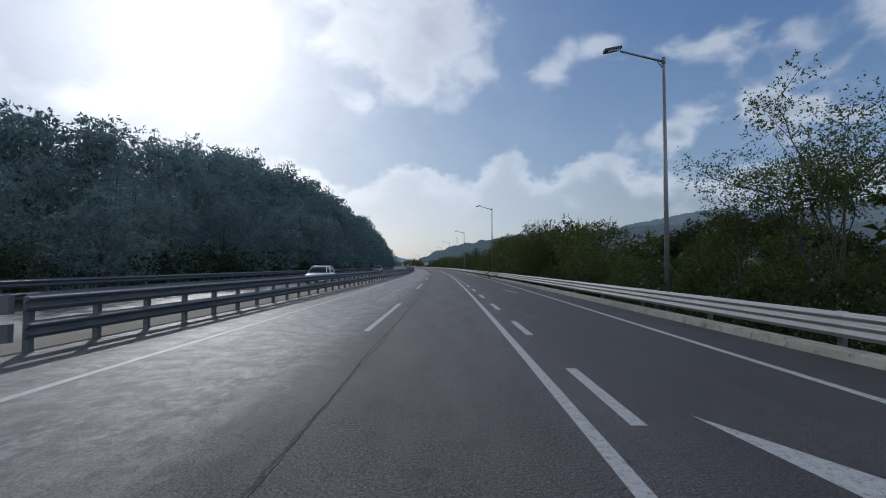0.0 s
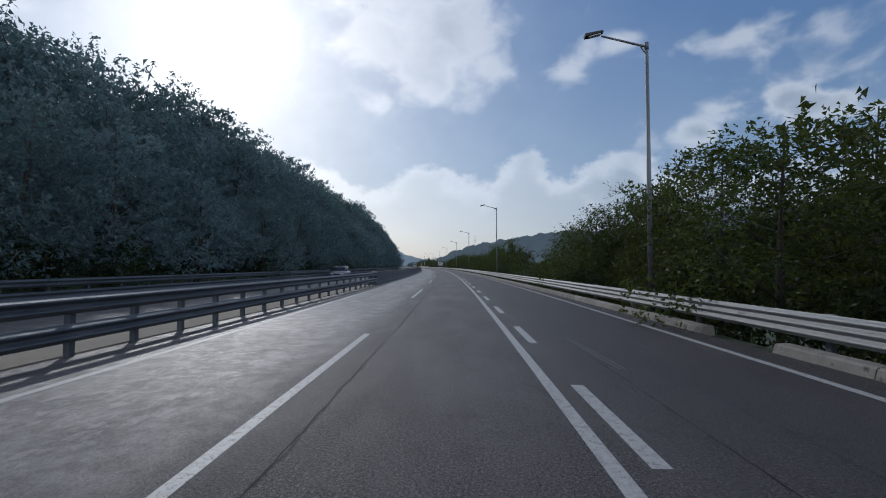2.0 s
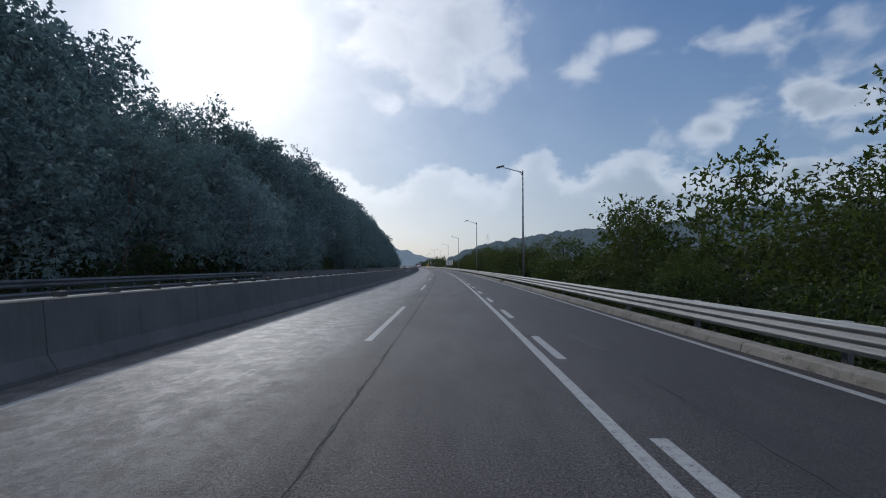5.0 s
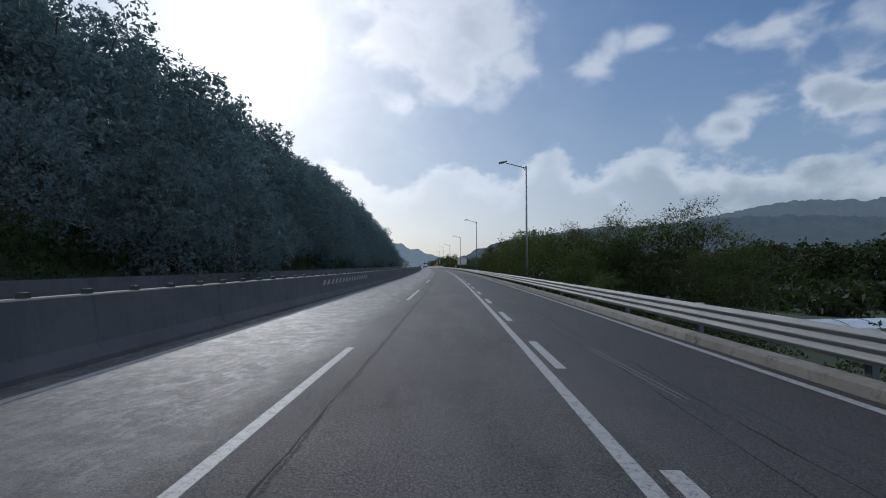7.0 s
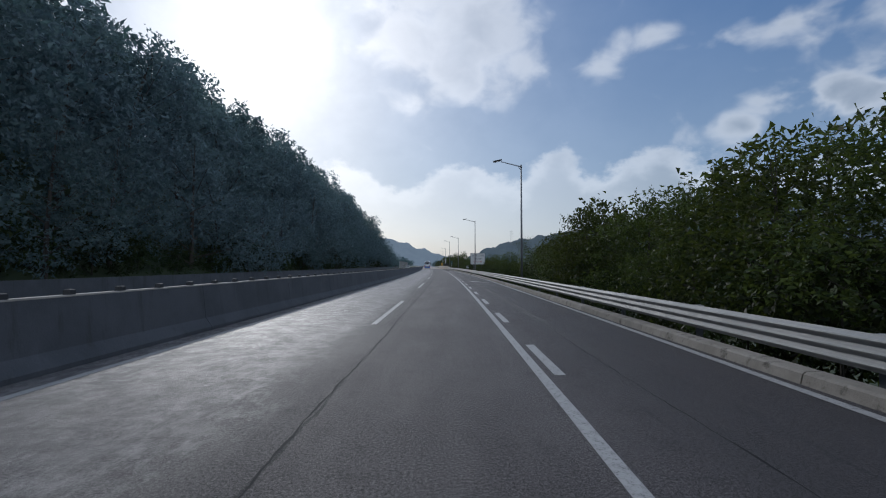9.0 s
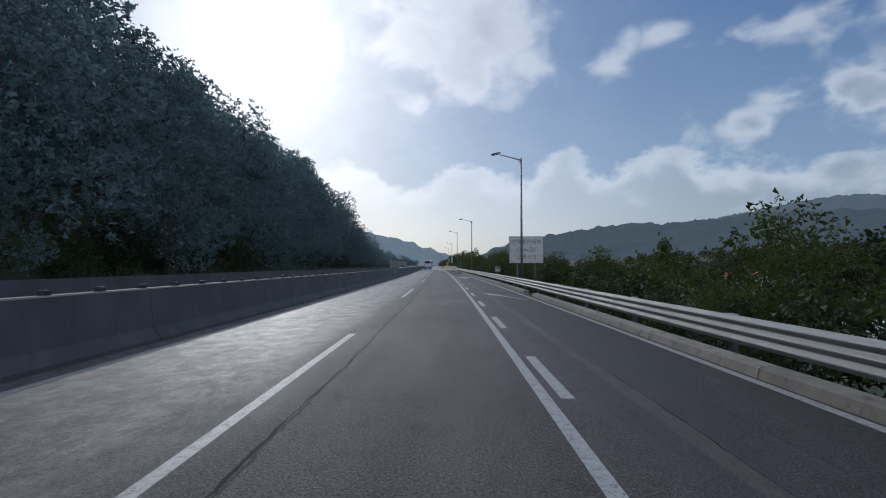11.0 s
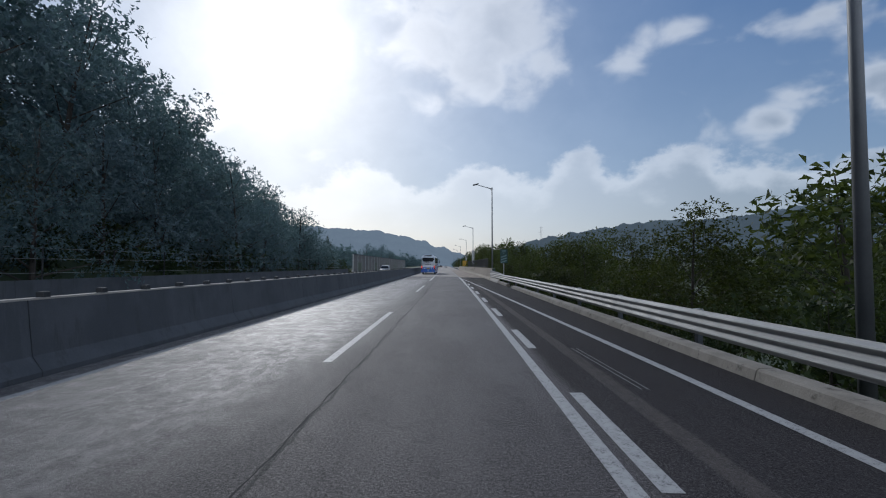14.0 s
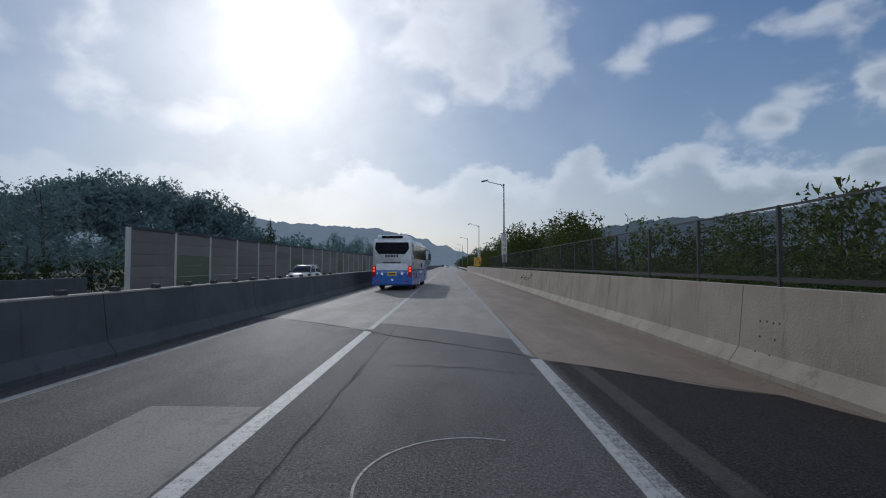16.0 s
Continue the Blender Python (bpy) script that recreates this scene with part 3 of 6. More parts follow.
stripe(386, 402.5, EDGE_R, 0.14, WORN_LINE, road, "edge_line", 0.0075)
stripe(-100, 409.5, LEFT_EDGE, 0.15, YELLOW_PAINT, road, "edge_line")
stripe(404.3, 1300, lambda s: SOLID(s) - 0.05, 0.13, WORN_LINE, deck, "edge_line", 0.012, step=8)
stripe(410.2, 1300, LEFT_EDGE, 0.14, YELLOW_PAINT, deck, "edge_line", 0.012, step=8)
stripe(407.4, 1300, DASH, 0.15, WHITE_PAINT, deck, "lane_line", 0.012, step=8)
TICKS = by([(-10, -55.0), (0, 4.6), (5, 34.2), (8, 52.1), (11, 69.6), (15, 92.9), (25, 153.5), (33, 201.2), (51, 310.4), (56, 341.3), (60, 363.5), (63, 380.3)])
for k in range(-6, 64):
    near = TICKS(k)
    if near < 386:
        stripe(near, near + 2.5, TICK, 0.17, WHITE_PAINT, road, "guide_dash")


def slab(points, mat, parent, name, z=0.004):
    """A painted mark from corners (s, lat)."""
    verts = [at(s, lat, z) for s, lat in points] + [at(s, lat, z - 0.003) for s, lat in points]
    k = len(points)
    faces = [tuple(range(k)), tuple(reversed(range(k, 2 * k)))] + [(i, i + k, (i + 1) % k + k, (i + 1) % k) for i in range(k)]
    return piece(name, mesh_from(name, verts, faces, mat), parent)


# bent arrows that send drivers back to the left, and a give-way triangle
for tip, off in [(4.9, 0.35), (264.5, 0.05), (294.7, 0.0)]:
    slab([(tip, 2.25 + off), (tip - 2.2, 3.30 + off), (tip - 2.16, 3.02 + off), (tip - 5.1, 3.98 + off), (tip - 5.14, 3.88 + off), (tip - 2.32, 2.89 + off), (tip - 2.30, 2.62 + off)], WHITE_PAINT, road, "merge_arrow")
slab([(30.35, 3.86), (28.2, 4.10), (26.3, 4.35), (26.2, 4.18), (28.06, 3.86), (29.7, 3.78)], WORN_LINE, road, "worn_arrow")
outer = [(328.4, 1.80), (328.2, 3.60), (322.2, 2.78)]
inner = [(327.6, 2.22), (327.5, 3.26), (324.5, 2.86)]
for i in range(3):
    j = (i + 1) % 3
    slab([outer[i], outer[j], inner[j], inner[i]], WHITE_PAINT, road, "give_way_mark")
# the skewed end of the bridge deck, its tan shoulder, a rough band and a concrete patch
def cover(name, pts, mat, z, parent, label=""):
    """A thin layer on the road between corners (s, lat), with coordinates in metres."""
    k = len(pts)
    verts = [at(s, lat, z) for s, lat in pts] + [at(s, lat, z - 0.003) for s, lat in pts]
    faces = [tuple(range(k)), tuple(reversed(range(k, 2 * k)))] + [(i, i + k, (i + 1) % k + k, (i + 1) % k) for i in range(k)]
    me = mesh_from(name, verts, faces, mat)
    layer = me.uv_layers.new(name="uv")
    layer.data.foreach_set("uv", [c for loop in me.loops for c in (pts[loop.vertex_index % k][1], pts[loop.vertex_index % k][0])])
    piece(name, me, parent, label=label)


def ragged(pts, seed, amount=0.09):
    """Corners along an uneven edge."""
    out = []
    for (s0, l0), (s1, l1) in zip(pts, pts[1:]):
        for f in np.linspace(0, 1, 7)[:-1]:
            s, l = s0 + (s1 - s0) * f, l0 + (l1 - l0) * f
            out.append((s + amount * noise.noise((l * 3.1, seed, 0.0)), l))
    return out + [pts[-1]]


SKEW = ragged([(410.2, -6.2), (408.7, -3.82), (407.3, -2.28), (406.36, -1.32), (405.38, -0.04), (404.52, 1.0), (404.1, 1.42)], 3.0)
cover("approach_slab", SKEW + [(412.0, 1.42), (412.0, -6.2)], DECK, 0.004, deck)
BAND = ragged([(407.3, -2.2), (406.36, -1.32), (405.38, -0.04), (404.52, 1.0), (404.2, 1.30)], 3.0)
cover("rough_band", BAND + ragged([(406.0, 1.30), (407.3, -0.03), (408.5, -1.74), (408.6, -1.95)], 8.0), ASPHALT, 0.008, deck, "rough asphalt strip at the deck's end")
SHOULDER = ragged([(404.1, 1.44), (403.81, 1.62), (403.41, 2.2), (402.81, 2.82), (402.28, 3.34), (401.83, 4.05), (400.95, 4.40)], 6.0, 0.06)
cover("shoulder_slab", SHOULDER + [(s, KERB(s)) for s in np.linspace(402, 500, 40)] + [(s, 1.44) for s in np.linspace(500, 405, 40)], TAN_DECK, 0.0045, deck, "tan dusty concrete shoulder")
cover("concrete_patch", [(401.35, -2.24), (401.37, -3.54), (398.2, -3.50), (398.2, -2.2)], PATCH, 0.0035, road, "pale brushed concrete patch")


# cracks: the open seam beside the lane, and thin ones in the emergency lane
CRACK = plain("open_crack", (0.010, 0.010, 0.011), 0.9)


def crack(s0, s1, lat, width, seed, wander=0.10, drift=0.0, step=0.14):
    st = steps(s0, s1, step)
    verts, faces = [], []
    for q in st:
        c = lat + drift * (q - s0) + wander * noise.noise((q * 0.16, seed, 0.0)) + 0.028 * noise.noise((q * 2.3, seed, 3.0)) + 0.016 * noise.noise((q * 7.7, seed, 5.0))
        w = width * (0.35 + 0.65 * abs(noise.noise((q * 1.3, seed, 7.0))) * 2) / 2
        verts += [at(q, c - w, 0.0016), at(q, c + w, 0.0016)]
    for i in range(len(st) - 1):
        faces.append((2 * i, 2 * i + 1, 2 * i + 3, 2 * i + 2))
    piece("crack", mesh_from("crack", verts, faces, CRACK), road)


for i, (a, b) in enumerate([(2, 58), (60, 131), (133, 204), (206, 262), (263.5, 334), (336, 403.5)]):
    crack(a, b, -1.50, 0.036, i * 5.1, 0.09)
for i, (a, b, lat, drift) in enumerate([(8, 60, 2.55, -0.002), (64, 128, 2.5, 0.0), (136, 215, 3.0, -0.002), (150, 208, 2.5, 0.0), (218, 300, 2.58, 0.0012), (303, 345, 2.55, -0.004)]):
    crack(a, b, lat, 0.024, 40 + i * 3.3, 0.16, drift)
def joint(points, width, seed):
    """An irregular dark joint across the road between corners (s, lat)."""
    verts, faces = [], []
    for (s0, l0), (s1, l1) in zip(points, points[1:]):
        for f in np.linspace(0, 1, 14):
            q, l = s0 + (s1 - s0) * f, l0 + (l1 - l0) * f
            q += 0.10 * noise.noise((l * 2.1, seed, q))
            w = width * (0.4 + abs(noise.noise((l * 5.0, seed, 2.0))))
            verts += [at(q - w, l, 0.0092), at(q + w, l, 0.0092)]
    for i in range(len(verts) // 2 - 1):
        faces.append((2 * i, 2 * i + 1, 2 * i + 3, 2 * i + 2))
    piece("joint", mesh_from("joint", verts, faces, CRACK), road)


joint([(410.2, -5.9), (408.7, -3.82), (407.3, -2.28), (406.36, -1.32), (405.38, -0.04)], 0.03, 3.0)
joint([(403.5, -1.56), (403.45, -0.8), (403.3, 0.2), (402.9, 1.2)], 0.022, 9.0)
joint([(403.81, 1.62), (402.81, 2.82), (401.83, 4.05)], 0.02, 5.0)
SCUFF = paint("pale_scuff", (0.12, 0.115, 0.11), 0.52)
for i in range(26):
    q = 14.0 + i * 14.6 + 5 * noise.noise((i * 3.1, 0.5, 0.0))
    lat = 2.55 + 0.45 * noise.noise((i * 1.7, 4.0, 0.0))
    ln, slant = 3.0 + 2.5 * noise.noise((i * 2.3, 9.0, 0.0)), 0.35 * noise.noise((i * 5.3, 2.0, 0.0)) + 0.16
    for off in (0.0, 0.09):
        slab([(q, lat + off), (q, lat + off + 0.022), (q + ln, lat + off - slant + 0.018), (q + ln, lat + off - slant)], SCUFF, road, "scuff", 0.0038)


# chalk rings left by surveyors
CHALK = paint("chalk_mark", (0.30, 0.30, 0.295), 0.5)
for s0, lat, r in ((393.8, -3.5, 0.9), (393.8, 0.15, 0.88), (399.58, 0.1, 0.9)):
    verts, faces = [], []
    part_way = 0.55 if s0 > 399 else 1.0
    for i in range(40):
        a = (1.2 if s0 > 399 else 0.0) + i * math.pi / 20 * part_way
        for q in (r - 0.011, r + 0.011):
            verts.append(at(s0 + q * math.sin(a), lat + q * math.cos(a), 0.0045))
    for i in range(40 if part_way == 1.0 else 39):
        faces.append((2 * i, 2 * i + 1, (2 * i + 3) % 80, (2 * i + 2) % 80))
    piece("chalk_ring", mesh_from("chalk_ring", verts, faces, CHALK), road)
slab([(395.2, 0.12), (395.2, 0.15), (397.2, 0.17), (397.2, 0.14)], CHALK, road, "chalk_tick")


# ---- kerb, rails, barriers ----
GAPS = [(57, 59.3), (163.5, 166), (291.6, 294), (375.5, 378.3)]
kerb = empty("kerb", pose(0, 0, 0), "low weathered concrete kerb under the guard rail", "kerb", kind="structure")
s = -60.0
while s < 390:
    length = 5.0
    for a, b in [(s, s + length)] if not any(a < s + length and b > s for a, b in GAPS) else [(s, max(s, next(a for a, b in GAPS if a < s + length and b > s))), (min(s + length, next(b for a, b in GAPS if a < s + length and b > s)), s + length)]:
        if b - a < 0.4:
            continue
        me = sweep("kerb_block", [(0.0, -0.05), (0.05, 0.14), (0.09, 0.17), (0.32, 0.18), (0.34, -0.05)], [a + 0.012, (a + b) / 2, b - 0.012], KERB_CONCRETE, KERB)
        piece("kerb_block", me, kerb)
    s += length


def wave(top, height, waves, depth):
    """The cross-section of a corrugated rail, face towards the road at smaller lat."""
    pts = []
    k = waves * 8
    for i in range(k + 1):
        f = i / k
        pts.append((-depth * (0.5 - 0.5 * math.cos(2 * math.pi * waves * f)), top - height * f))
    return pts + [(x + 0.006, z) for x, z in reversed(pts)]


BOX = bmesh.new()
box(BOX, -0.05, 0.05, -0.06, 0.06, -0.9, 0.74, 0.012)
POST = bpy.data.meshes.new("post")
BOX.to_mesh(POST)
# Dark steel puts the shadow under the rail into the posts' colour.
POST.materials.append(OLD_STEEL)
CAPB = bmesh.new()
box(CAPB, -0.07, 0.07, -0.08, 0.08, 0.74, 0.79, 0.015)
CAP = bpy.data.meshes.new("post_cap")
CAPB.to_mesh(CAP)
CAP.materials.append(GALVANISED)


def guard_rail(s0, s1, lat, label):
    """A three-wave rail on posts behind the kerb."""
    rail = empty("guard_rail", pose(0, 0, 0), label, "guard rail")
    s = s0
    while s < s1 - 0.5:
        e = min(s + 4.0, s1)
        piece("rail_beam", sweep("rail_beam", wave(0.80, 0.46, 3, 0.06), [s, (s + e) / 2, e + 0.05], GALVANISED, lambda q: lat(q)), rail)
        post = piece("post", POST, rail, stand(s + 0.3, lat(s) + 0.17))
        piece("post_cap", CAP, post)
        s = e
    return rail


guard_rail(-60, 392.9, lambda s: KERB(s) + 0.34 - 0.20 * min(1.0, max(0.0, (s - 386.5) / 4.0)), "three-wave galvanised steel guard rail on posts along the kerb")
guard_rail(505, 620, lambda s: KERB(s) + 0.34, "galvanised steel guard rail beyond the bridge")

W_POST = bmesh.new()
box(W_POST, -0.055, 0.055, -0.07, 0.07, -0.5, 1.05, 0.012)
WP = bpy.data.meshes.new("post")
W_POST.to_mesh(WP)
WP.materials.append(OLD_STEEL)


def double_rail(s0, s1, lat, spacing, label, side=1):
    rail = empty("double_guard_rail", pose(0, 0, 0), label, "guard rail")
    s = s0
    while s < s1 - 0.5:
        e = min(s + spacing * 2, s1)
        for top in (1.10, 0.60):
            prof = [(x * side, z) for x, z in wave(top, 0.33, 2, 0.085)]
            piece("rail_beam", sweep("rail_beam", prof, [s, (s + e) / 2, e + 0.04], OLD_STEEL, lat), rail)
        for q in (s + 0.2, s + 0.2 + spacing):
            piece("post", WP, rail, stand(q, lat(q) + 0.12 * side))
        s = e
    return rail


double_rail(8.1, 86.2, lambda s: MEDIAN(s) + 0.0, 1.6, "dark steel median guard rail with two rails on posts", -1)
double_rail(-40, 160, lambda s: -16.4, 2.0, "dark steel guard rail at the foot of the wooded slope", -1)

ends = empty("rail_terminal", stand(7.9, MEDIAN(7.9)), "rounded dark steel end piece of the median guard rail", "rail end")
for top in (1.10, 0.60):
    bm = bmesh.new()
    for i in range(8):
        u, w = math.pi * (0.5 + i / 8), math.pi * (0.5 + (i + 1) / 8)
        for q in ((u, w),):
            p0, p1 = (-0.15 + 0.24 * math.cos(q[0] - math.pi / 2), 0.24 * math.sin(q[0] + math.pi / 2) - 0.1), (-0.15 + 0.24 * math.cos(q[1] - math.pi / 2), 0.24 * math.sin(q[1] + math.pi / 2) - 0.1)
            vs = [bm.verts.new((*p0, top - 0.33)), bm.verts.new((*p1, top - 0.33)), bm.verts.new((*p1, top)), bm.verts.new((*p0, top))]
            bm.faces.new(vs)
    bmesh.ops.remove_doubles(bm, verts=bm.verts, dist=0.001)
    bmesh.ops.solidify(bm, geom=bm.faces[:], thickness=0.012)
    part("end_cap", bm, OLD_STEEL, ends)

# median barrier: a concrete wall that starts where the steel rails end
barrier = empty("median_barrier", pose(0, 0, 0), "tall stained concrete median barrier, coloured as in shade, with a pale top", "barrier", kind="structure")
prof = [(-0.36, -0.1), (-0.36, 0.08), (-0.20, 0.30), (-0.10, 1.12), (0.10, 1.12), (0.20, 0.30), (0.36, 0.08), (0.36, -0.1)]
s = 86.0
while s < 900:
    e = s + (6 if s < 460 else 30)
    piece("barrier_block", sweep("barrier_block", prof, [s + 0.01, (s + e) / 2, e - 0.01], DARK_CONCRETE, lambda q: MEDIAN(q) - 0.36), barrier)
    s = e
# Paler concrete strip added to show sunlight on the top face.
piece("coping", sweep("coping", [(-0.11, 1.112), (-0.11, 1.14), (0.11, 1.14), (0.11, 1.112)], steps(86, 470, 6), CONCRETE, lambda q: MEDIAN(q) - 0.36), barrier, label="pale strip for the sunlit top edge")
KN = bmesh.new()
box(KN, -0.06, 0.07, -0.07, 0.07, 1.12, 1.23, 0.025)
KNOB = bpy.data.meshes.new("bracket")
KN.to_mesh(KNOB)
KNOB.materials.append(DARK_METAL)
for i in range(0, 290):
    q = 87 + i * 1.15
    piece("bracket", KNOB, barrier, stand(q, MEDIAN(q) - 0.36))

WORN_PAINT = paint("worn_warning_paint", (0.22, 0.225, 0.23), 0.48)
# slanting worn warning stripes on the barrier's face
for start, many in ((191.6, 15), (324.9, 3)):
    for i in range(many):
        q = start + i * 0.8
        verts = []
        for ds, z in ((0.0, 0.66), (0.36, 0.66), (0.72, 0.90), (0.36, 0.90)):
            for off in (0.012, -0.02):
                verts.append(at(q + ds, MEDIAN(q) - 0.36 + 0.2 - 0.1 * (z - 0.3) / 0.82 + off, z))
        faces = [(0, 2, 4, 6), (7, 5, 3, 1), (0, 1, 3, 2), (2, 3, 5, 4), (4, 5, 7, 6), (6, 7, 1, 0)]
        piece("warning_stripe", mesh_from("warning_stripe", verts, faces, WORN_PAINT), barrier, label="white slanting stripe")

# bridge parapet
parapet = empty("bridge_parapet", pose(0, 0, 0), "pale weathered concrete bridge parapet with vertical stains", "parapet", kind="structure")
prof = [(0.0, -0.1), (0.0, 0.09), (0.16, 0.32), (0.26, 1.30), (0.52, 1.30), (0.52, -0.1)]
s = 391.5
while s < 505:
    e = min(s + 6.0, 505)
    piece("parapet_block", sweep("parapet_block", prof, [s + 0.008, (s + e) / 2, e - 0.008], PARAPET, KERB), parapet)
    s = e

# steel plates and bolts that tie the rail's end to the parapet
tie = empty("rail_transition", pose(0, 0, 0), "galvanised steel plate bolted to the end of the parapet", "rail end")
verts, faces = [], []
st = steps(383.5, 392.95, 0.55)
for q in st:
    f = (q - 383.5) / 8.8
    lat = KERB(q) + 0.36 - 0.20 * min(1.0, max(0.0, (q - 386.5) / 4.0))
    top = 0.82 + 0.24 * f
    verts += [at(q, lat - 0.012, 0.78), at(q, lat, top), at(q, lat + 0.05, top + 0.01), at(q, lat + 0.05, 0.78)]
for i in range(len(st) - 1):
    for k in range(3):
        faces.append((4 * i + k, 4 * i + k + 1, 4 * i + k + 5, 4 * i + k + 4))
n0 = 4 * (len(st) - 1)
faces += [(3, 2, 1, 0), (n0, n0 + 1, n0 + 2, n0 + 3)]
piece("top_plate", mesh_from("top_plate", verts, faces, GALVANISED), tie)
me = sweep("base_plate", [(-0.06, 0.02), (-0.02, 0.14), (0.14, 0.34), (0.16, 0.34), (0.16, 0.02)], steps(384.0, 392.0, 0.8), CONCRETE, KERB)
piece("sill", me, tie, label="pale concrete foot under the rail")
bm = bmesh.new()
bmesh.ops.create_cone(bm, cap_ends=True, segments=6, radius1=0.024, radius2=0.02, depth=0.035, matrix=pose(0, 0, 0, 0, -90, 0))
BOLT = bpy.data.meshes.new("bolt")
bm.to_mesh(BOLT)
bm.free()
BOLT.materials.append(DARK_METAL)
for q, z in [(w + 0.65, z) for w, z in [(391.6, 0.98), (392.0, 0.98), (391.3, 0.99), (391.5, 0.70), (391.8, 0.72), (392.05, 0.70), (391.5, 0.56), (391.8, 0.54), (392.05, 0.56), (391.6, 0.40), (391.95, 0.40), (390.0, 0.72), (388.6, 0.56), (387.2, 0.72), (385.6, 0.56), (391.5, 0.2), (391.9, 0.2)]]:
    piece("bolt", BOLT, tie, stand(q, KERB(q) + (0.075 if z < 0.9 else 0.145) - (0.06 if z < 0.3 else 0) + (0.20 - 0.20 * min(1.0, max(0.0, (q - 386.5) / 4.0))), z))
bm = bmesh.new()
box(bm, 0.2, 0.56, -0.03, 0.0, 0.95, 1.28, 0.01)
part("end_plate", bm, plain("dark_green_plate", (0.02, 0.05, 0.045), 0.5), tie, "dark green plate on the parapet's end").matrix_basis = stand(391.48, KERB(391.48))


# ---- street lamps ----
def street_lamp(reach=-1):
    lamp = empty("street_lamp", pose(0, 0, 0), "tall grey steel street lamp with a single arm, unlit", "street lamp", "street lamps along the verge")
    bm = bmesh.new()
    tube(bm, (0, 0, -1.2), (0, 0, 10.0), 0.105, 0.06, 12)
    part("pole", bm, POLE_STEEL, lamp, smooth=True)
    bm = bmesh.new()
    tube(bm, (0, 0, 9.90), (reach * 1.7, 0, 10.33), 0.045, 0.035, 10)
    tube(bm, (0, 0, 9.6), (reach * 0.28, 0, 9.97), 0.025, 0.025, 8)
    tube(bm, (0, 0, 9.80), (0, 0, 10.06), 0.075, 0.075, 12)
    part("arm", bm, POLE_STEEL, lamp, smooth=True)
    bm = bmesh.new()
    vs = box(bm, -0.36, 0.36, -0.15, 0.15, -0.06, 0.07, 0.035)
    for v in bm.verts:
        f = (v.co.x * -reach + 0.36) / 0.72
        v.co.y *= 1.0 - 0.35 * f
        v.co.z *= 1.0 - 0.3 * f
    head = part("lamp_head", bm, DARK_METAL, lamp, "dark flat lamp head")
    head.matrix_basis = pose(reach * 1.98, 0, 10.40, 0, -reach * 14.2 * -1, 0)
    bm = bmesh.new()
    box(bm, -0.24, 0.24, -0.10, 0.10, -0.085, -0.055, 0.01)
    part("lens", bm, plain("lamp_glass", (0.5, 0.52, 0.54), 0.2), head, "pale glass lens")
    bm = bmesh.new()
    box(bm, -0.2, 0.2, -0.2, 0.2, -1.3, -0.95, 0.02)
    part("base_block", bm, CONCRETE, lamp)
    return lamp


first = street_lamp()
first.matrix_basis = stand(LAMP_S[0], LAMP_X[0])
for s, x in list(zip(LAMP_S, LAMP_X))[1:] + [(538.0, 6.2), (586.0, 6.2), (634.0, 6.2), (682.0, 6.2)]:
    copy_thing(first, stand(s, x) @ Matrix.Diagonal((1, 1, 1.1 if 396 < s < 398 else 0.968 if 349 < s < 350 else 1, 1)))
first.scale.z = 0.975


# ---- signs ----
def lettering(text, size, mat, parent, m, label=""):
    """Flat raised letters, centred, standing in the x-z plane and facing back along the road."""
    cu = bpy.data.curves.new("lettering", "FONT")
    cu.body, cu.size, cu.align_x, cu.align_y, cu.extrude = text, size, "CENTER", "CENTER", 0.002
    cu.resolution_u = 3
    tmp = bpy.data.objects.new("tmp", cu)
    scene.collection.objects.link(tmp)
    bpy.context.view_layer.update()
    me = bpy.data.meshes.new_from_object(tmp.evaluated_get(bpy.context.evaluated_depsgraph_get()))
    bpy.data.objects.remove(tmp)
    me.materials.clear()
    me.materials.append(mat)
    ob = piece("lettering", me, parent, m @ pose(0, 0, 0, 90, 0, 0), label)
    return ob


# White, green and stripe colours are darkened for shade on the signs.
SIGN_WHITE = plain("shaded_white_sign_face", (0.44, 0.455, 0.46), 0.5)
SIGN_BLACK = plain("black_letters", (0.02, 0.02, 0.025), 0.6)
SIGN_RED = plain("faded_red_letters", (0.28, 0.05, 0.05), 0.6)
SIGN_GREEN = plain("shaded_green_sign_face", (0.008, 0.042, 0.038), 0.6)
SIGN_PALE = plain("shaded_reflective_stripe", (0.11, 0.175, 0.185), 0.55)
SIGN_YELLOW = plain("yellow_sign_face", (0.55, 0.30, 0.02), 0.5)


def board(name, m, w, z0, z1, mat, label, posts, category="road sign", rim=SIGN_BLACK, back=POLE_STEEL, group=""):
    """A flat road sign: plate, rim and posts."""
    sign = empty(name, m, label, category, group)
    bm = bmesh.new()
    box(bm, -w / 2, w / 2, -0.015, 0.015, z0, z1, 0.004)
    plate = part("plate", bm, mat, sign)
    bm = bmesh.new()
    for a, b, c, d in [(-w / 2 - 0.02, w / 2 + 0.02, z1, z1 + 0.03), (-w / 2 - 0.02, w / 2 + 0.02, z0 - 0.03, z0), (-w / 2 - 0.03, -w / 2, z0, z1), (w / 2, w / 2 + 0.03, z0, z1)]:
        box(bm, a, b, -0.022, 0.022, c, d)
    part("rim", bm, rim, plate)
    for x, r, low in posts:
        bm = bmesh.new()
        tube(bm, (x, 0.06 + r, low), (x, 0.06 + r, z1 - 0.1), r, r, 10)
        part("post", bm, back, sign)
    return sign, plate


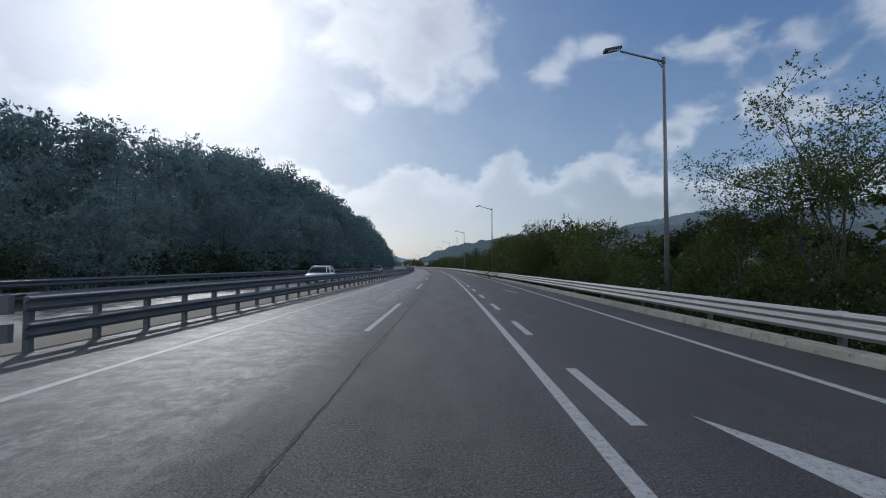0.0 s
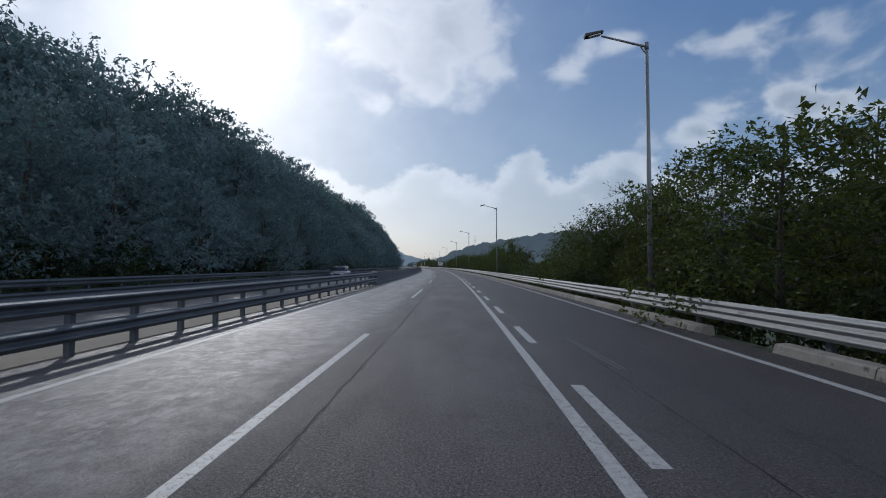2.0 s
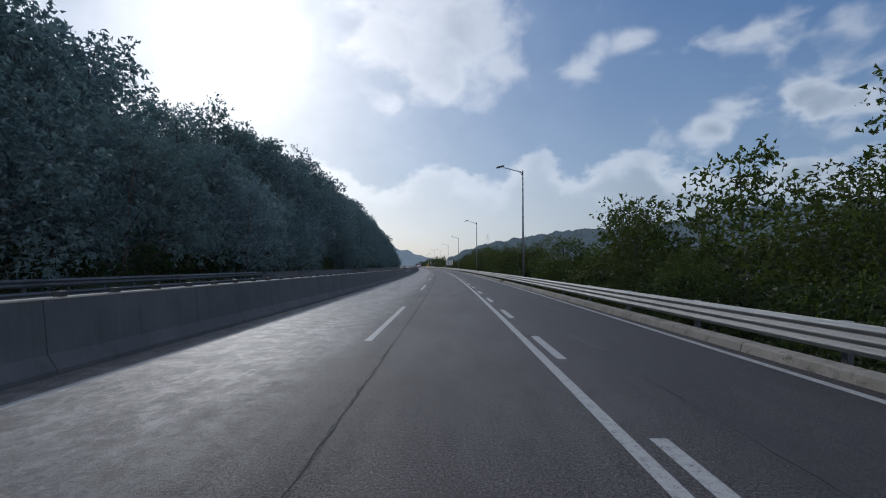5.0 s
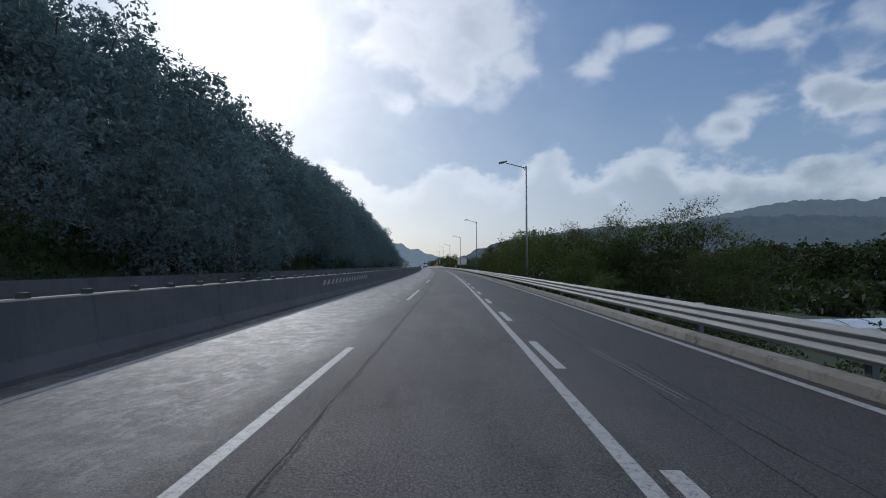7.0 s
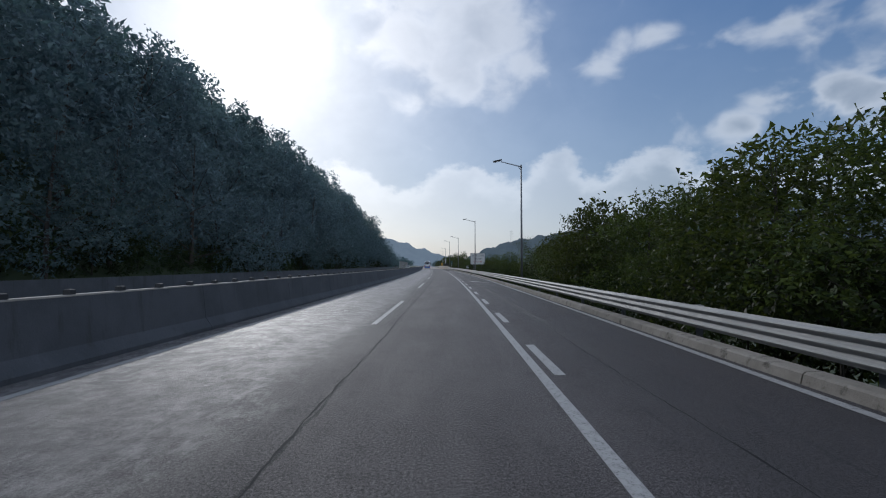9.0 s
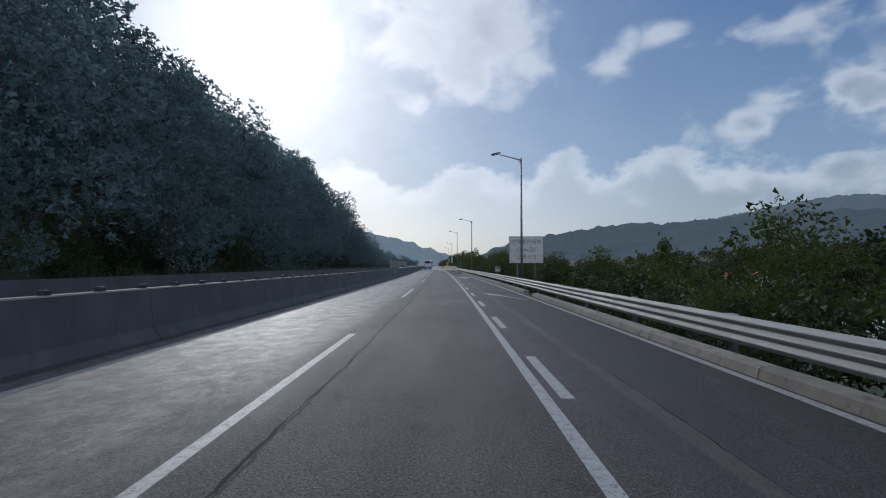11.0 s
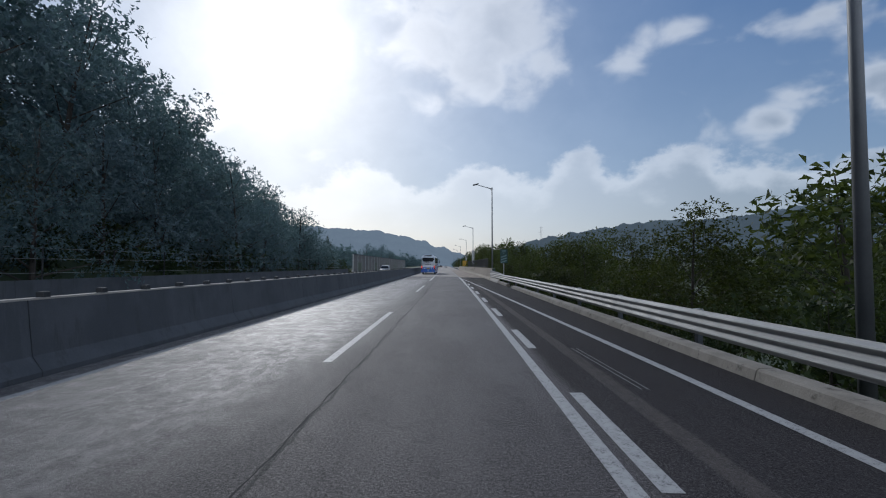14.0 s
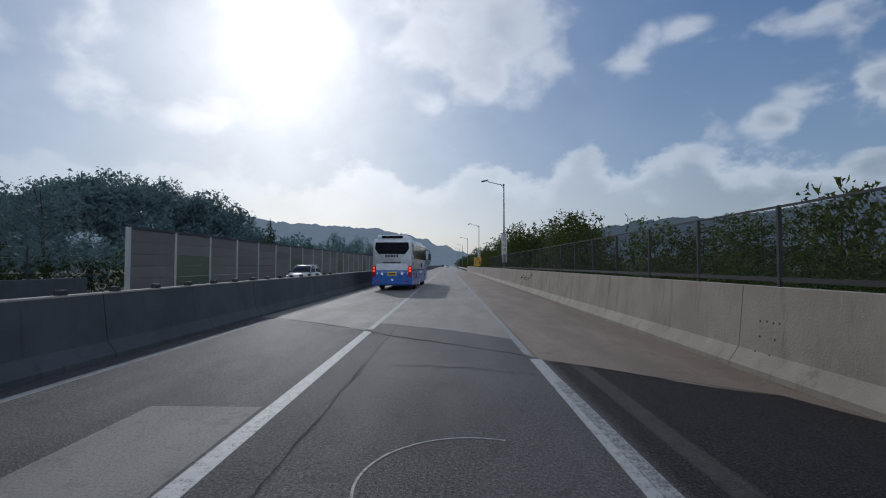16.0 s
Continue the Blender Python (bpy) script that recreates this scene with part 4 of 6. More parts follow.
fog, plate = board("fog_warning_sign", stand(304.4, 6.70), 2.75, 1.80, 3.92, SIGN_WHITE, "white fog warning sign with Korean letters on two posts", [(-0.72, 0.06, -2.2), (0.72, 0.06, -2.2)])
lettering("안개잦은지역", 0.44, SIGN_BLACK, plate, pose(0, -0.018, 3.48))
lettering("(1km 앞)", 0.42, SIGN_BLACK, plate, pose(0, -0.018, 2.88))
lettering("운행주의", 0.44, SIGN_RED, plate, pose(0, -0.018, 2.26), "faded red letters")

km, plate = board("distance_marker", stand(311.8, 5.27), 0.44, 1.04, 1.46, SIGN_WHITE, "small white and green motorway distance marker", [(0, 0.03, -1.0)], rim=GALVANISED)
bm = bmesh.new()
box(bm, -0.205, 0.205, -0.021, -0.017, 1.255, 1.445)
part("green_field", bm, SIGN_GREEN, plate, "green upper field")
lettering("352", 0.21, SIGN_WHITE, plate, pose(0, -0.024, 1.35))
lettering(".8", 0.22, SIGN_BLACK, plate, pose(0.06, -0.020, 1.145))

exit_sign, plate = board("exit_countdown_sign", stand(389.0, 5.56), 0.69, 1.88, 3.24, SIGN_GREEN, "green exit countdown sign with three pale slanting stripes", [(0.0, 0.045, -1.2)], rim=SIGN_GREEN, back=GALVANISED)
lettering("300", 0.30, SIGN_PALE, plate, pose(0, -0.018, 3.07))
lettering("m", 0.20, SIGN_PALE, plate, pose(0, -0.018, 2.87))
for i in range(3):
    bm = bmesh.new()
    z = 2.62 - i * 0.26
    vs = [bm.verts.new((x, y, zz)) for y in (-0.022, -0.016) for x, zz in [(-0.29, z - 0.22), (0.29, z - 0.03), (0.29, z + 0.08), (-0.29, z - 0.11)]]
    for q in [(0, 1, 2, 3), (7, 6, 5, 4), (0, 4, 5, 1), (1, 5, 6, 2), (2, 6, 7, 3), (3, 7, 4, 0)]:
        bm.faces.new([vs[k] for k in q])
    part("stripe", bm, SIGN_PALE, plate, "pale slanting stripe")

for s, x in [(LAMP_S[9], LAMP_X[9]), (LAMP_S[10], LAMP_X[10])]:
    vert, plate = board("lamp_post_sign", stand(s - 0.1, x), 0.52, 1.9, 4.9, SIGN_WHITE, "tall narrow white sign with Korean letters on a lamp post", [], rim=GALVANISED, group="lamp post signs")
    for i, ch in enumerate("정체시비상등"):
        lettering(ch, 0.42, SIGN_BLACK, plate, pose(0, -0.018, 4.65 - i * 0.5))
    bm = bmesh.new()
    for z in (2.3, 4.5):
        box(bm, -0.1, 0.1, 0.0, 0.2, z - 0.03, z + 0.03)
    part("bracket", bm, GALVANISED, vert)

warn, plate = board("yellow_warning_sign", stand(486.0, 5.9), 1.5, 1.4, 3.1, SIGN_YELLOW, "yellow warning sign with a dark arch symbol", [(0, 0.05, -0.5)], rim=SIGN_BLACK)
bm = bmesh.new()
for i in range(8):
    a, b = math.pi * i / 8, math.pi * (i + 1) / 8
    tube(bm, (0.38 * math.cos(a), -0.02, 2.35 + 0.38 * math.sin(a)), (0.38 * math.cos(b), -0.02, 2.35 + 0.38 * math.sin(b)), 0.06, 0.06, 6)
tube(bm, (0.38, -0.02, 2.35), (0.38, -0.02, 1.75), 0.06, 0.06, 6)
tube(bm, (-0.38, -0.02, 2.35), (-0.38, -0.02, 1.75), 0.06, 0.06, 6)
part("arch_symbol", bm, SIGN_BLACK, plate, "dark arch symbol")

# ---- bridge fence and plate ----
bridge_fence = empty("bridge_fence", pose(0, 0, 0), "dark chain-link fence on posts along the parapet", "fence")
bm = bmesh.new()
box(bm, -0.028, 0.028, -0.028, 0.028, 1.28, 2.52, 0.008)
CF = bpy.data.meshes.new("fence_post")
bm.to_mesh(CF)
bm.free()
CF.materials.append(DARK_METAL)
FLAT = lambda q: KERB(q) + 0.44
LINK = 2.145
for i in range(24):
    q = 398.65 + i * LINK
    piece("fence_post", CF, bridge_fence, stand(q, FLAT(q)))
    if i < 23:
        verts, faces = [], []
        low, high, pitch, thin = 1.42, 2.48, 0.062 if i < 9 else 0.12, 0.0021
        for d in (-1, 1):
            k = -int((high - low) / pitch)
            while k * pitch < LINK:
                c0, c1 = max(0.0, k * pitch), min(LINK, k * pitch + high - low)
                if c1 > c0:
                    za, zb = low + c0 - k * pitch, low + c1 - k * pitch
                    if d < 0:
                        za, zb = low + high - za, low + high - zb
                    a, b = at(q + c0, FLAT(q), za), at(q + c1, FLAT(q), zb)
                    n0 = len(verts)
                    verts += [a + Vector((0, 0, -thin)), a + Vector((0.003, 0, thin)), b + Vector((0.003, 0, thin)), b + Vector((0, 0, -thin))]
                    faces.append((n0, n0 + 1, n0 + 2, n0 + 3))
                k += 1
        piece("wire_mesh", mesh_from("wire_mesh", verts, faces, DARK_METAL), bridge_fence)
for z, tall in ((1.41, 0.035), (2.50, 0.016)):
    piece("fence_rail", sweep("fence_rail", [(-0.018, z - tall), (-0.018, z + tall), (0.018, z + tall), (0.018, z - tall)], steps(398.65, 398.65 + 23 * LINK, LINK), DARK_METAL, FLAT), bridge_fence)
bm = bmesh.new()
box(bm, -0.012, 0.012, -0.17, 0.17, -0.15, 0.15, 0.004)
tagged(part("bridge_plate", bm, SIGN_GREEN), "small green plate fixed to the parapet", "plate").matrix_basis = stand(393.3, KERB(393.3) + 0.21, 0.95) @ pose(0, 0, 0, 0, -6, 0)
bm = bmesh.new()
for y, z in [(0.05, 0.78), (-0.09, 0.79), (-0.22, 0.78), (-0.34, 0.79), (0.04, 0.55), (-0.27, 0.55), (0.11, 0.31), (-0.19, 0.31)]:
    face = 0.16 + (z - 0.32) * 0.102 if z > 0.32 else 0.155
    tube(bm, (face - 0.004, y, z), (face + 0.05, y, z), 0.017, 0.017, 8)
for s in (397.4, 403.0):
    ob = tagged(part("bolt_holes", bm.copy(), DARK_METAL), "cluster of dark bolt holes in the parapet", "bolt holes")
    ob.matrix_basis = stand(s, KERB(s))
bm.free()


# ---- trees ----
def leaves(rng, centres, radii, count, size, squash=0.8, narrow=0.5, twig=0.3, per=6):
    """Many small pointed leaves along twigs that stand out of some clumps, as one list of corners and faces."""
    many = max(1, count // per)
    pick = rng.choice(len(centres), many, p=radii ** 2 / (radii ** 2).sum())
    d = rng.normal(size=(many, 3))
    d /= np.linalg.norm(d, axis=1)[:, None]
    r = radii[pick] * (1.0 - 0.6 * rng.random(many) ** 1.7)
    r *= 1 + 0.2 * np.sin(d[:, 0] * 5 + pick) * np.cos(d[:, 2] * 6 + pick * 2)
    base = centres[pick] + d * r[:, None] * np.array([1, 1, squash])
    way = d + rng.normal(size=(many, 3)) * 0.55
    way[:, 2] -= 0.12
    way /= np.linalg.norm(way, axis=1)[:, None]
    reach = twig * (0.5 + rng.random(many)) * radii[pick] / max(radii.mean(), 1e-6)
    f = np.linspace(-0.35, 1.0, per)
    c = (base[:, None, :] + way[:, None, :] * (reach[:, None] * f[None, :])[:, :, None]).reshape(-1, 3)
    n_all = many * per
    c += rng.normal(size=(n_all, 3)) * size * 0.7
    a = np.repeat(way, per, 0) * 0.7 + rng.normal(size=(n_all, 3)) * 0.75
    a[:, 2] -= 0.25
    a /= np.linalg.norm(a, axis=1)[:, None]
    b = np.cross(a, rng.normal(size=(n_all, 3)))
    b /= np.linalg.norm(b, axis=1)[:, None]
    ln = size * (0.6 + 0.9 * rng.random(n_all))[:, None]
    v = np.stack([c - a * ln, c + a * ln * 0.9 - b * ln * 0.12, c + b * ln * narrow * 1.5 + a * ln * 0.15], 1).reshape(-1, 3)
    return v, np.arange(n_all * 3).reshape(-1, 3)


def tree_meshes(seed, height, spread, trunk_h, count, size, mat, clumps=10, r0=0.18, lobe=0.42, squash=0.8):
    """Trunk with limbs, and a crown: two meshes for copies to share."""
    rng = np.random.default_rng(seed)
    bm = bmesh.new()
    lean = rng.normal(size=2) * 0.04 * height
    knots = [Vector((lean[0] * f * f, lean[1] * f * f, height * 0.9 * f)) for f in np.linspace(0, 1, 6)]
    knots[0].z = -1.0
    for i in range(5):
        tube(bm, knots[i], knots[i + 1], r0 * (1 - 0.17 * i), r0 * (1 - 0.17 * (i + 1)), 7)
    centres, radii = [], []
    for i in range(clumps):
        f = trunk_h / height + (1 - trunk_h / height) * (i + 0.4) / clumps
        ang = i * 2.4 + rng.random() * 0.8
        reach = spread * (1.0 - 0.75 * max(0, f - 0.45) / 0.55) * (0.45 + 0.5 * rng.random())
        base = Vector((lean[0] * f * f, lean[1] * f * f, height * f * 0.82))
        tip = base + Vector((math.cos(ang) * reach, math.sin(ang) * reach, height * 0.10 * (0.4 + rng.random())))
        tube(bm, base - Vector((0, 0, height * 0.07)), tip, r0 * 0.42 * (1.15 - f), r0 * 0.10, 5)
        centres.append(tip)
        radii.append(spread * lobe * (0.75 + 0.5 * rng.random()) * (1.0 - 0.3 * f))
    me_t = bpy.data.meshes.new("trunk")
    bm.to_mesh(me_t)
    bm.free()
    me_t.materials.append(BARK)
    v, f = leaves(rng, np.array(centres), np.array(radii), count, size, squash)
    return me_t, mesh_from("crown", v, f.tolist(), mat)


def plant(name, meshes, m, label, category, group):
    ob = empty(name, m, label, category, group)
    piece("trunk", meshes[0], ob)
    piece("crown", meshes[1], ob)
    return ob


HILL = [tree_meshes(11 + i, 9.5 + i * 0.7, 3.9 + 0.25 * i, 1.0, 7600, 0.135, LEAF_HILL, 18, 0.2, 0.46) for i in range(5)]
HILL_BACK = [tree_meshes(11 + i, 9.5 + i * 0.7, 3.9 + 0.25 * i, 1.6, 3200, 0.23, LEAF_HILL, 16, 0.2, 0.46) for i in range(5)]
rng = np.random.default_rng(5)
for row, (lat0, gap) in enumerate([(-20.0, 5.6), (-25.5, 6.6), (-31.5, 7.2), (-38.5, 7.6), (-46, 12)]):
    s = 14.0 + row * 2.3
    while s < 422:
        lat = lat0 + rng.normal() * 0.9
        if RIDGE(s) > (0.10 if row == 0 else 0.24):
            k = int(rng.integers(5))
            z = ground_z(s, lat)
            sc = 0.8 + 0.35 * rng.random() - (0.12 if row == 0 else 0)
            room = (1.63 + RIDGE(s) * (0.88, 1.0, 1.10, 1.0, 0.9)[row] * -lat - z + 0.3) / (9.5 + 0.7 * k) * (0.88 + 0.1 * rng.random())
            sc = max(0.3, min(sc, room)) if row < 1 else max(0.3, min(1.5, room))
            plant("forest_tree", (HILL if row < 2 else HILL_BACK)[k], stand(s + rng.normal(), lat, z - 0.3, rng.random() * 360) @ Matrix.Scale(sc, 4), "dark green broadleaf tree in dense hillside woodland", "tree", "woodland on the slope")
        s += gap * (0.8 + 0.4 * rng.random())

SIDE = [tree_meshes(31 + i, 6.5 + 0.6 * i, 2.6 + 0.2 * i, 1.0, 9600, 0.076, LEAF_SIDE, 18, 0.10, 0.40) for i in range(4)]
SIDE_BACK = [tree_meshes(31 + i, 6.5 + 0.6 * i, 2.6 + 0.2 * i, 1.0, 3600, 0.125, LEAF_SIDE, 16, 0.10, 0.44) for i in range(4)]
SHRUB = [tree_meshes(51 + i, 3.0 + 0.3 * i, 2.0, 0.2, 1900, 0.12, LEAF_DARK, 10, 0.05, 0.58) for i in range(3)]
# how tall the verge's growth stands above the road, along it, 11 m to the right
TALL = by([(-20, 5), (10, 3.6), (20, 3.7), (27, 4.4), (37, 4.7), (42, 5.0), (48, 6.2), (52, 4.6), (56, 6.0), (66, 6.2), (78, 5.7), (93, 4.6), (100, 2.0), (104, 1.2), (113, 1.3), (117, 2.6), (124, 5.2), (138, 5.6), (150, 5.2), (158, 5.0), (163, 3.8), (167, 2.0), (170, 1.2), (197, 1.2), (203, 2.6), (210, 4.6), (216, 5.2), (230, 6.0), (262, 4.5), (280, 3.8), (285, 2.3), (296, 2.6), (310, 2.4), (321, 2.6), (330, 2.8), (336, 3.5), (348, 3.7), (356, 4.0), (366, 3.4), (380, 4.1), (394, 3.8), (400, 4.5), (410, 3.2), (418, 4.0), (429, 6.3), (465, 7.5), (520, 7), (700, 7)])
for row, (off, gap, share) in enumerate([(4.0, 4.6, 1.0), (7.5, 6.4, 0.9), (13.0, 11.0, 0.8)]):
    s = 10.0 + row * 2
    while s < 640:
        lat = KERB(s) + off + rng.normal() * 0.6
        z = ground_z(s, lat)
        tall = TALL(s - 1.8 * (lat - 11))
        top = 1.63 + (tall - 1.63) * share * lat / 11
        want = (top - z) * ((0.52 + 0.2 * rng.random()) if rng.random() < 0.38 else (0.86 + 0.34 * rng.random()))
        k = int(rng.integers(4))
        if want > 1.5 and tall > 1.5:
            sc = want / (6.5 + 0.6 * k) * 1.0
            wide = min(1.35, max(0.5, sc * (0.9 + 0.5 * rng.random())))
            plant("verge_tree", (SIDE if row == 0 and s < 440 else SIDE_BACK)[k], stand(s + rng.normal() * 0.5, lat, z, rng.random() * 360) @ Matrix.Diagonal((wide, wide, sc, 1)), "leafy green tree on the bank below the guard rail", "tree", "trees on the verge")
        s += gap * (0.75 + 0.5 * rng.random()) * (1 if s < 450 else 2.2)
s = 6.0
while s < 470:
    lat = KERB(s) + 2.4 + rng.random() * 1.6
    sc = (0.5 + 0.35 * rng.random()) * (0.55 if 172 < s < 199 else 1)
    plant("verge_shrub", SHRUB[int(rng.integers(3))], stand(s, lat, ground_z(s, lat) - 0.1, rng.random() * 360) @ Matrix.Scale(sc, 4), "low dark green shrub behind the guard rail", "shrub", "shrubs on the verge")
    s += 3.2 * (0.7 + 0.6 * rng.random())
s = 12.0
while s < 424:
    lat = -19.2 - rng.random() * 1.2
    plant("forest_shrub", SHRUB[int(rng.integers(3))], stand(s, lat, ground_z(s, lat) - 0.2, rng.random() * 360) @ Matrix.Scale(0.65 + 0.35 * rng.random(), 4), "dark undergrowth at the edge of the hillside woodland", "shrub", "undergrowth on the slope")
    s += 3.6 * (0.7 + 0.6 * rng.random())

# ---- far land ----
FAR = material("far_forest_haze_glow")
_, t, bsdf, out = FAR
co = t.add("ShaderNodeTexCoord").outputs["Object"]
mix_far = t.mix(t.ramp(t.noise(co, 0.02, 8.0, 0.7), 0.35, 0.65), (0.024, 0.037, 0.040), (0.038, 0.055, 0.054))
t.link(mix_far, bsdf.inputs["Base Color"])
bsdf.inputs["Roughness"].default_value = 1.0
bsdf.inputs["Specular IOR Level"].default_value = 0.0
# Haze before the far woods is put in as bluish emission.
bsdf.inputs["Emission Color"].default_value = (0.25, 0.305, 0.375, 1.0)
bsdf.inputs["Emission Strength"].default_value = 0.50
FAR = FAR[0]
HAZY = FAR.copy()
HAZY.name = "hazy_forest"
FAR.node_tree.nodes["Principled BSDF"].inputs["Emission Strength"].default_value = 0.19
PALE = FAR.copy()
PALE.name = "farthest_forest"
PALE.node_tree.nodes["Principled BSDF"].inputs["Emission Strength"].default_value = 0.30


def mountain(knots, radius, mat, label, rough=0.10, deep=500):
    """A far wooded range round the middle of the road: crest by azimuth and elevation in degrees."""
    eye = at(210, 0, 1.6)
    xs, ys = zip(*knots)
    azs = np.arange(xs[0], xs[-1] + 0.01, 0.22)
    verts, faces, rows = [], [], 7
    for a in azs:
        e = float(np.interp(a, xs, ys)) + 0.9 * rough * noise.noise((a * 0.9, radius, 0)) + 0.5 * rough * noise.noise((a * 3.7, radius, 4)) + 0.35 * rough * noise.noise((a * 12.0, radius, 9))
        top = math.tan(radians(e)) * radius
        for j in range(rows):
            f = j / (rows - 1)
            r = radius - deep * (1 - f) * 0.6
            z = -12 + (top + 12) * f ** 1.3 + (4 * noise.noise((a * 1.2, f * 6, radius)) if 0 < j < rows - 1 else 0)
            verts.append(Vector((eye.x + math.sin(radians(a)) * r, eye.y + math.cos(radians(a)) * r, z)))
        verts.append(Vector((eye.x + math.sin(radians(a)) * (radius + deep), eye.y + math.cos(radians(a)) * (radius + deep), -12)))
    k = rows + 1
    for i in range(len(azs) - 1):
        for j in range(k - 1):
            a = i * k + j
            faces.append((a, a + k, a + k + 1, a + 1))
    return tagged(new("backdrop", mesh_from("backdrop", verts, faces, mat, True)), label, "mountain", kind="structure")


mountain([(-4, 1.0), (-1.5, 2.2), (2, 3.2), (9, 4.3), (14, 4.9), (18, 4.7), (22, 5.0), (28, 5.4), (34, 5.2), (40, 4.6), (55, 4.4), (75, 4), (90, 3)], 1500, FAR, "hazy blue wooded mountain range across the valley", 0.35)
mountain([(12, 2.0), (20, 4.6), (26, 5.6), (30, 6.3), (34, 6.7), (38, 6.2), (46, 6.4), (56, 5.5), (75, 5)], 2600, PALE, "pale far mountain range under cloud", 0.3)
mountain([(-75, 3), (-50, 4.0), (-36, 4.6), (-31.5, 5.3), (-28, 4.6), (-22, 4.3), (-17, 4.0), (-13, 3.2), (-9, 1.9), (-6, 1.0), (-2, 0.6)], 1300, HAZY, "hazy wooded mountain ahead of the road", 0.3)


def woods(name, spots, mat, label, size, per, seed):
    """A far wood as one mass of many leaf sprays: spots are (x, y, z, radius)."""
    rg = np.random.default_rng(seed)
    c = np.array([p[:3] for p in spots])
    r = np.array([p[3] for p in spots])
    v, f = leaves(rg, c, r, per * len(spots), size * 1.15, 0.9, 0.6, 0.9, 5)
    return tagged(new(name, mesh_from(name, v, f.tolist(), mat)), label, "woodland", kind="stuff")


rg = np.random.default_rng(77)
spots = []
# wooded knoll beyond the end of the slope
for _ in range(240):
    a, q = rg.random() * 6.283, math.sqrt(rg.random())
    s, lat = 590 + 60 * q * math.cos(a), -142 + 64 * q * math.sin(a)
    h = 33 * (1 - q ** 2.6)
    p = at(s, lat, max(1, h) + rg.normal() * 1.5)
    spots.append((p.x, p.y, p.z, 4.5 + 2.5 * rg.random()))
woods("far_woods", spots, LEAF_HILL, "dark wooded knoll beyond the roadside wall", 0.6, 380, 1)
spots = []
# dark trees along the valley floor and on a spur
for _ in range(330):
    s, lat = -20 + 620 * rg.random(), 95 + 190 * rg.random() ** 1.4
    g = ground_z(s, lat)
    p = at(s, lat, g + 2.2 + 2.5 * rg.random())
    spots.append((p.x, p.y, p.z, 3.2 + 2.4 * rg.random()))
for _ in range(90):
    a, q = rg.random() * 6.283, math.sqrt(rg.random())
    s, lat = 215 + 55 * q * math.cos(a), 165 + 60 * q * math.sin(a)
    p = at(s, lat, max(-2, 22 * (1 - q * q)) + rg.normal())
    spots.append((p.x, p.y, p.z, 5 + 2 * rg.random()))
for _ in range(130):
    s, lat = 222 + 130 * rg.random(), 50 + 50 * rg.random()
    p = at(s, lat, ground_z(s, lat) + 0.5 + 2 * rg.random())
    spots.append((p.x, p.y, p.z, 2.2 + 1.6 * rg.random()))
for _ in range(110):
    s, lat = 122 + 68 * rg.random(), 30 + 62 * rg.random()
    p = at(s, lat, ground_z(s, lat) + 1.0 + 3.2 * rg.random())
    spots.append((p.x, p.y, p.z, 2.4 + 1.8 * rg.random()))
for _ in range(90):
    s, lat = 285 + 110 * rg.random(), 105 + 55 * rg.random()
    p = at(s, lat, -4 + 12 * rg.random())
    spots.append((p.x, p.y, p.z, 4 + 2 * rg.random()))
for _ in range(170):
    s, lat = 400 + 560 * rg.random(), 110 + 300 * rg.random()
    p = at(s, lat, ground_z(s, lat) + 2 + 3 * rg.random())
    spots.append((p.x, p.y, p.z, 5 + 3 * rg.random()))
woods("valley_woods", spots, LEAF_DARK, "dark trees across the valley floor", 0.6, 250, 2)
spots = []
for _ in range(150):
    s, lat = 470 + 560 * rg.random(), -24 - 60 * rg.random()
    p = at(s, lat, 2.5 + 3 * rg.random())
    spots.append((p.x, p.y, p.z, 2.6 + 2.2 * rg.random()))
for _ in range(150):
    s, lat = 560 + 560 * rg.random(), 14 + 60 * rg.random()
    p = at(s, lat, 1.5 + 5.0 * rg.random())
    spots.append((p.x, p.y, p.z, 3.0 + 2.2 * rg.random()))
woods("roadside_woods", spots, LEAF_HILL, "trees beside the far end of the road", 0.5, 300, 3)

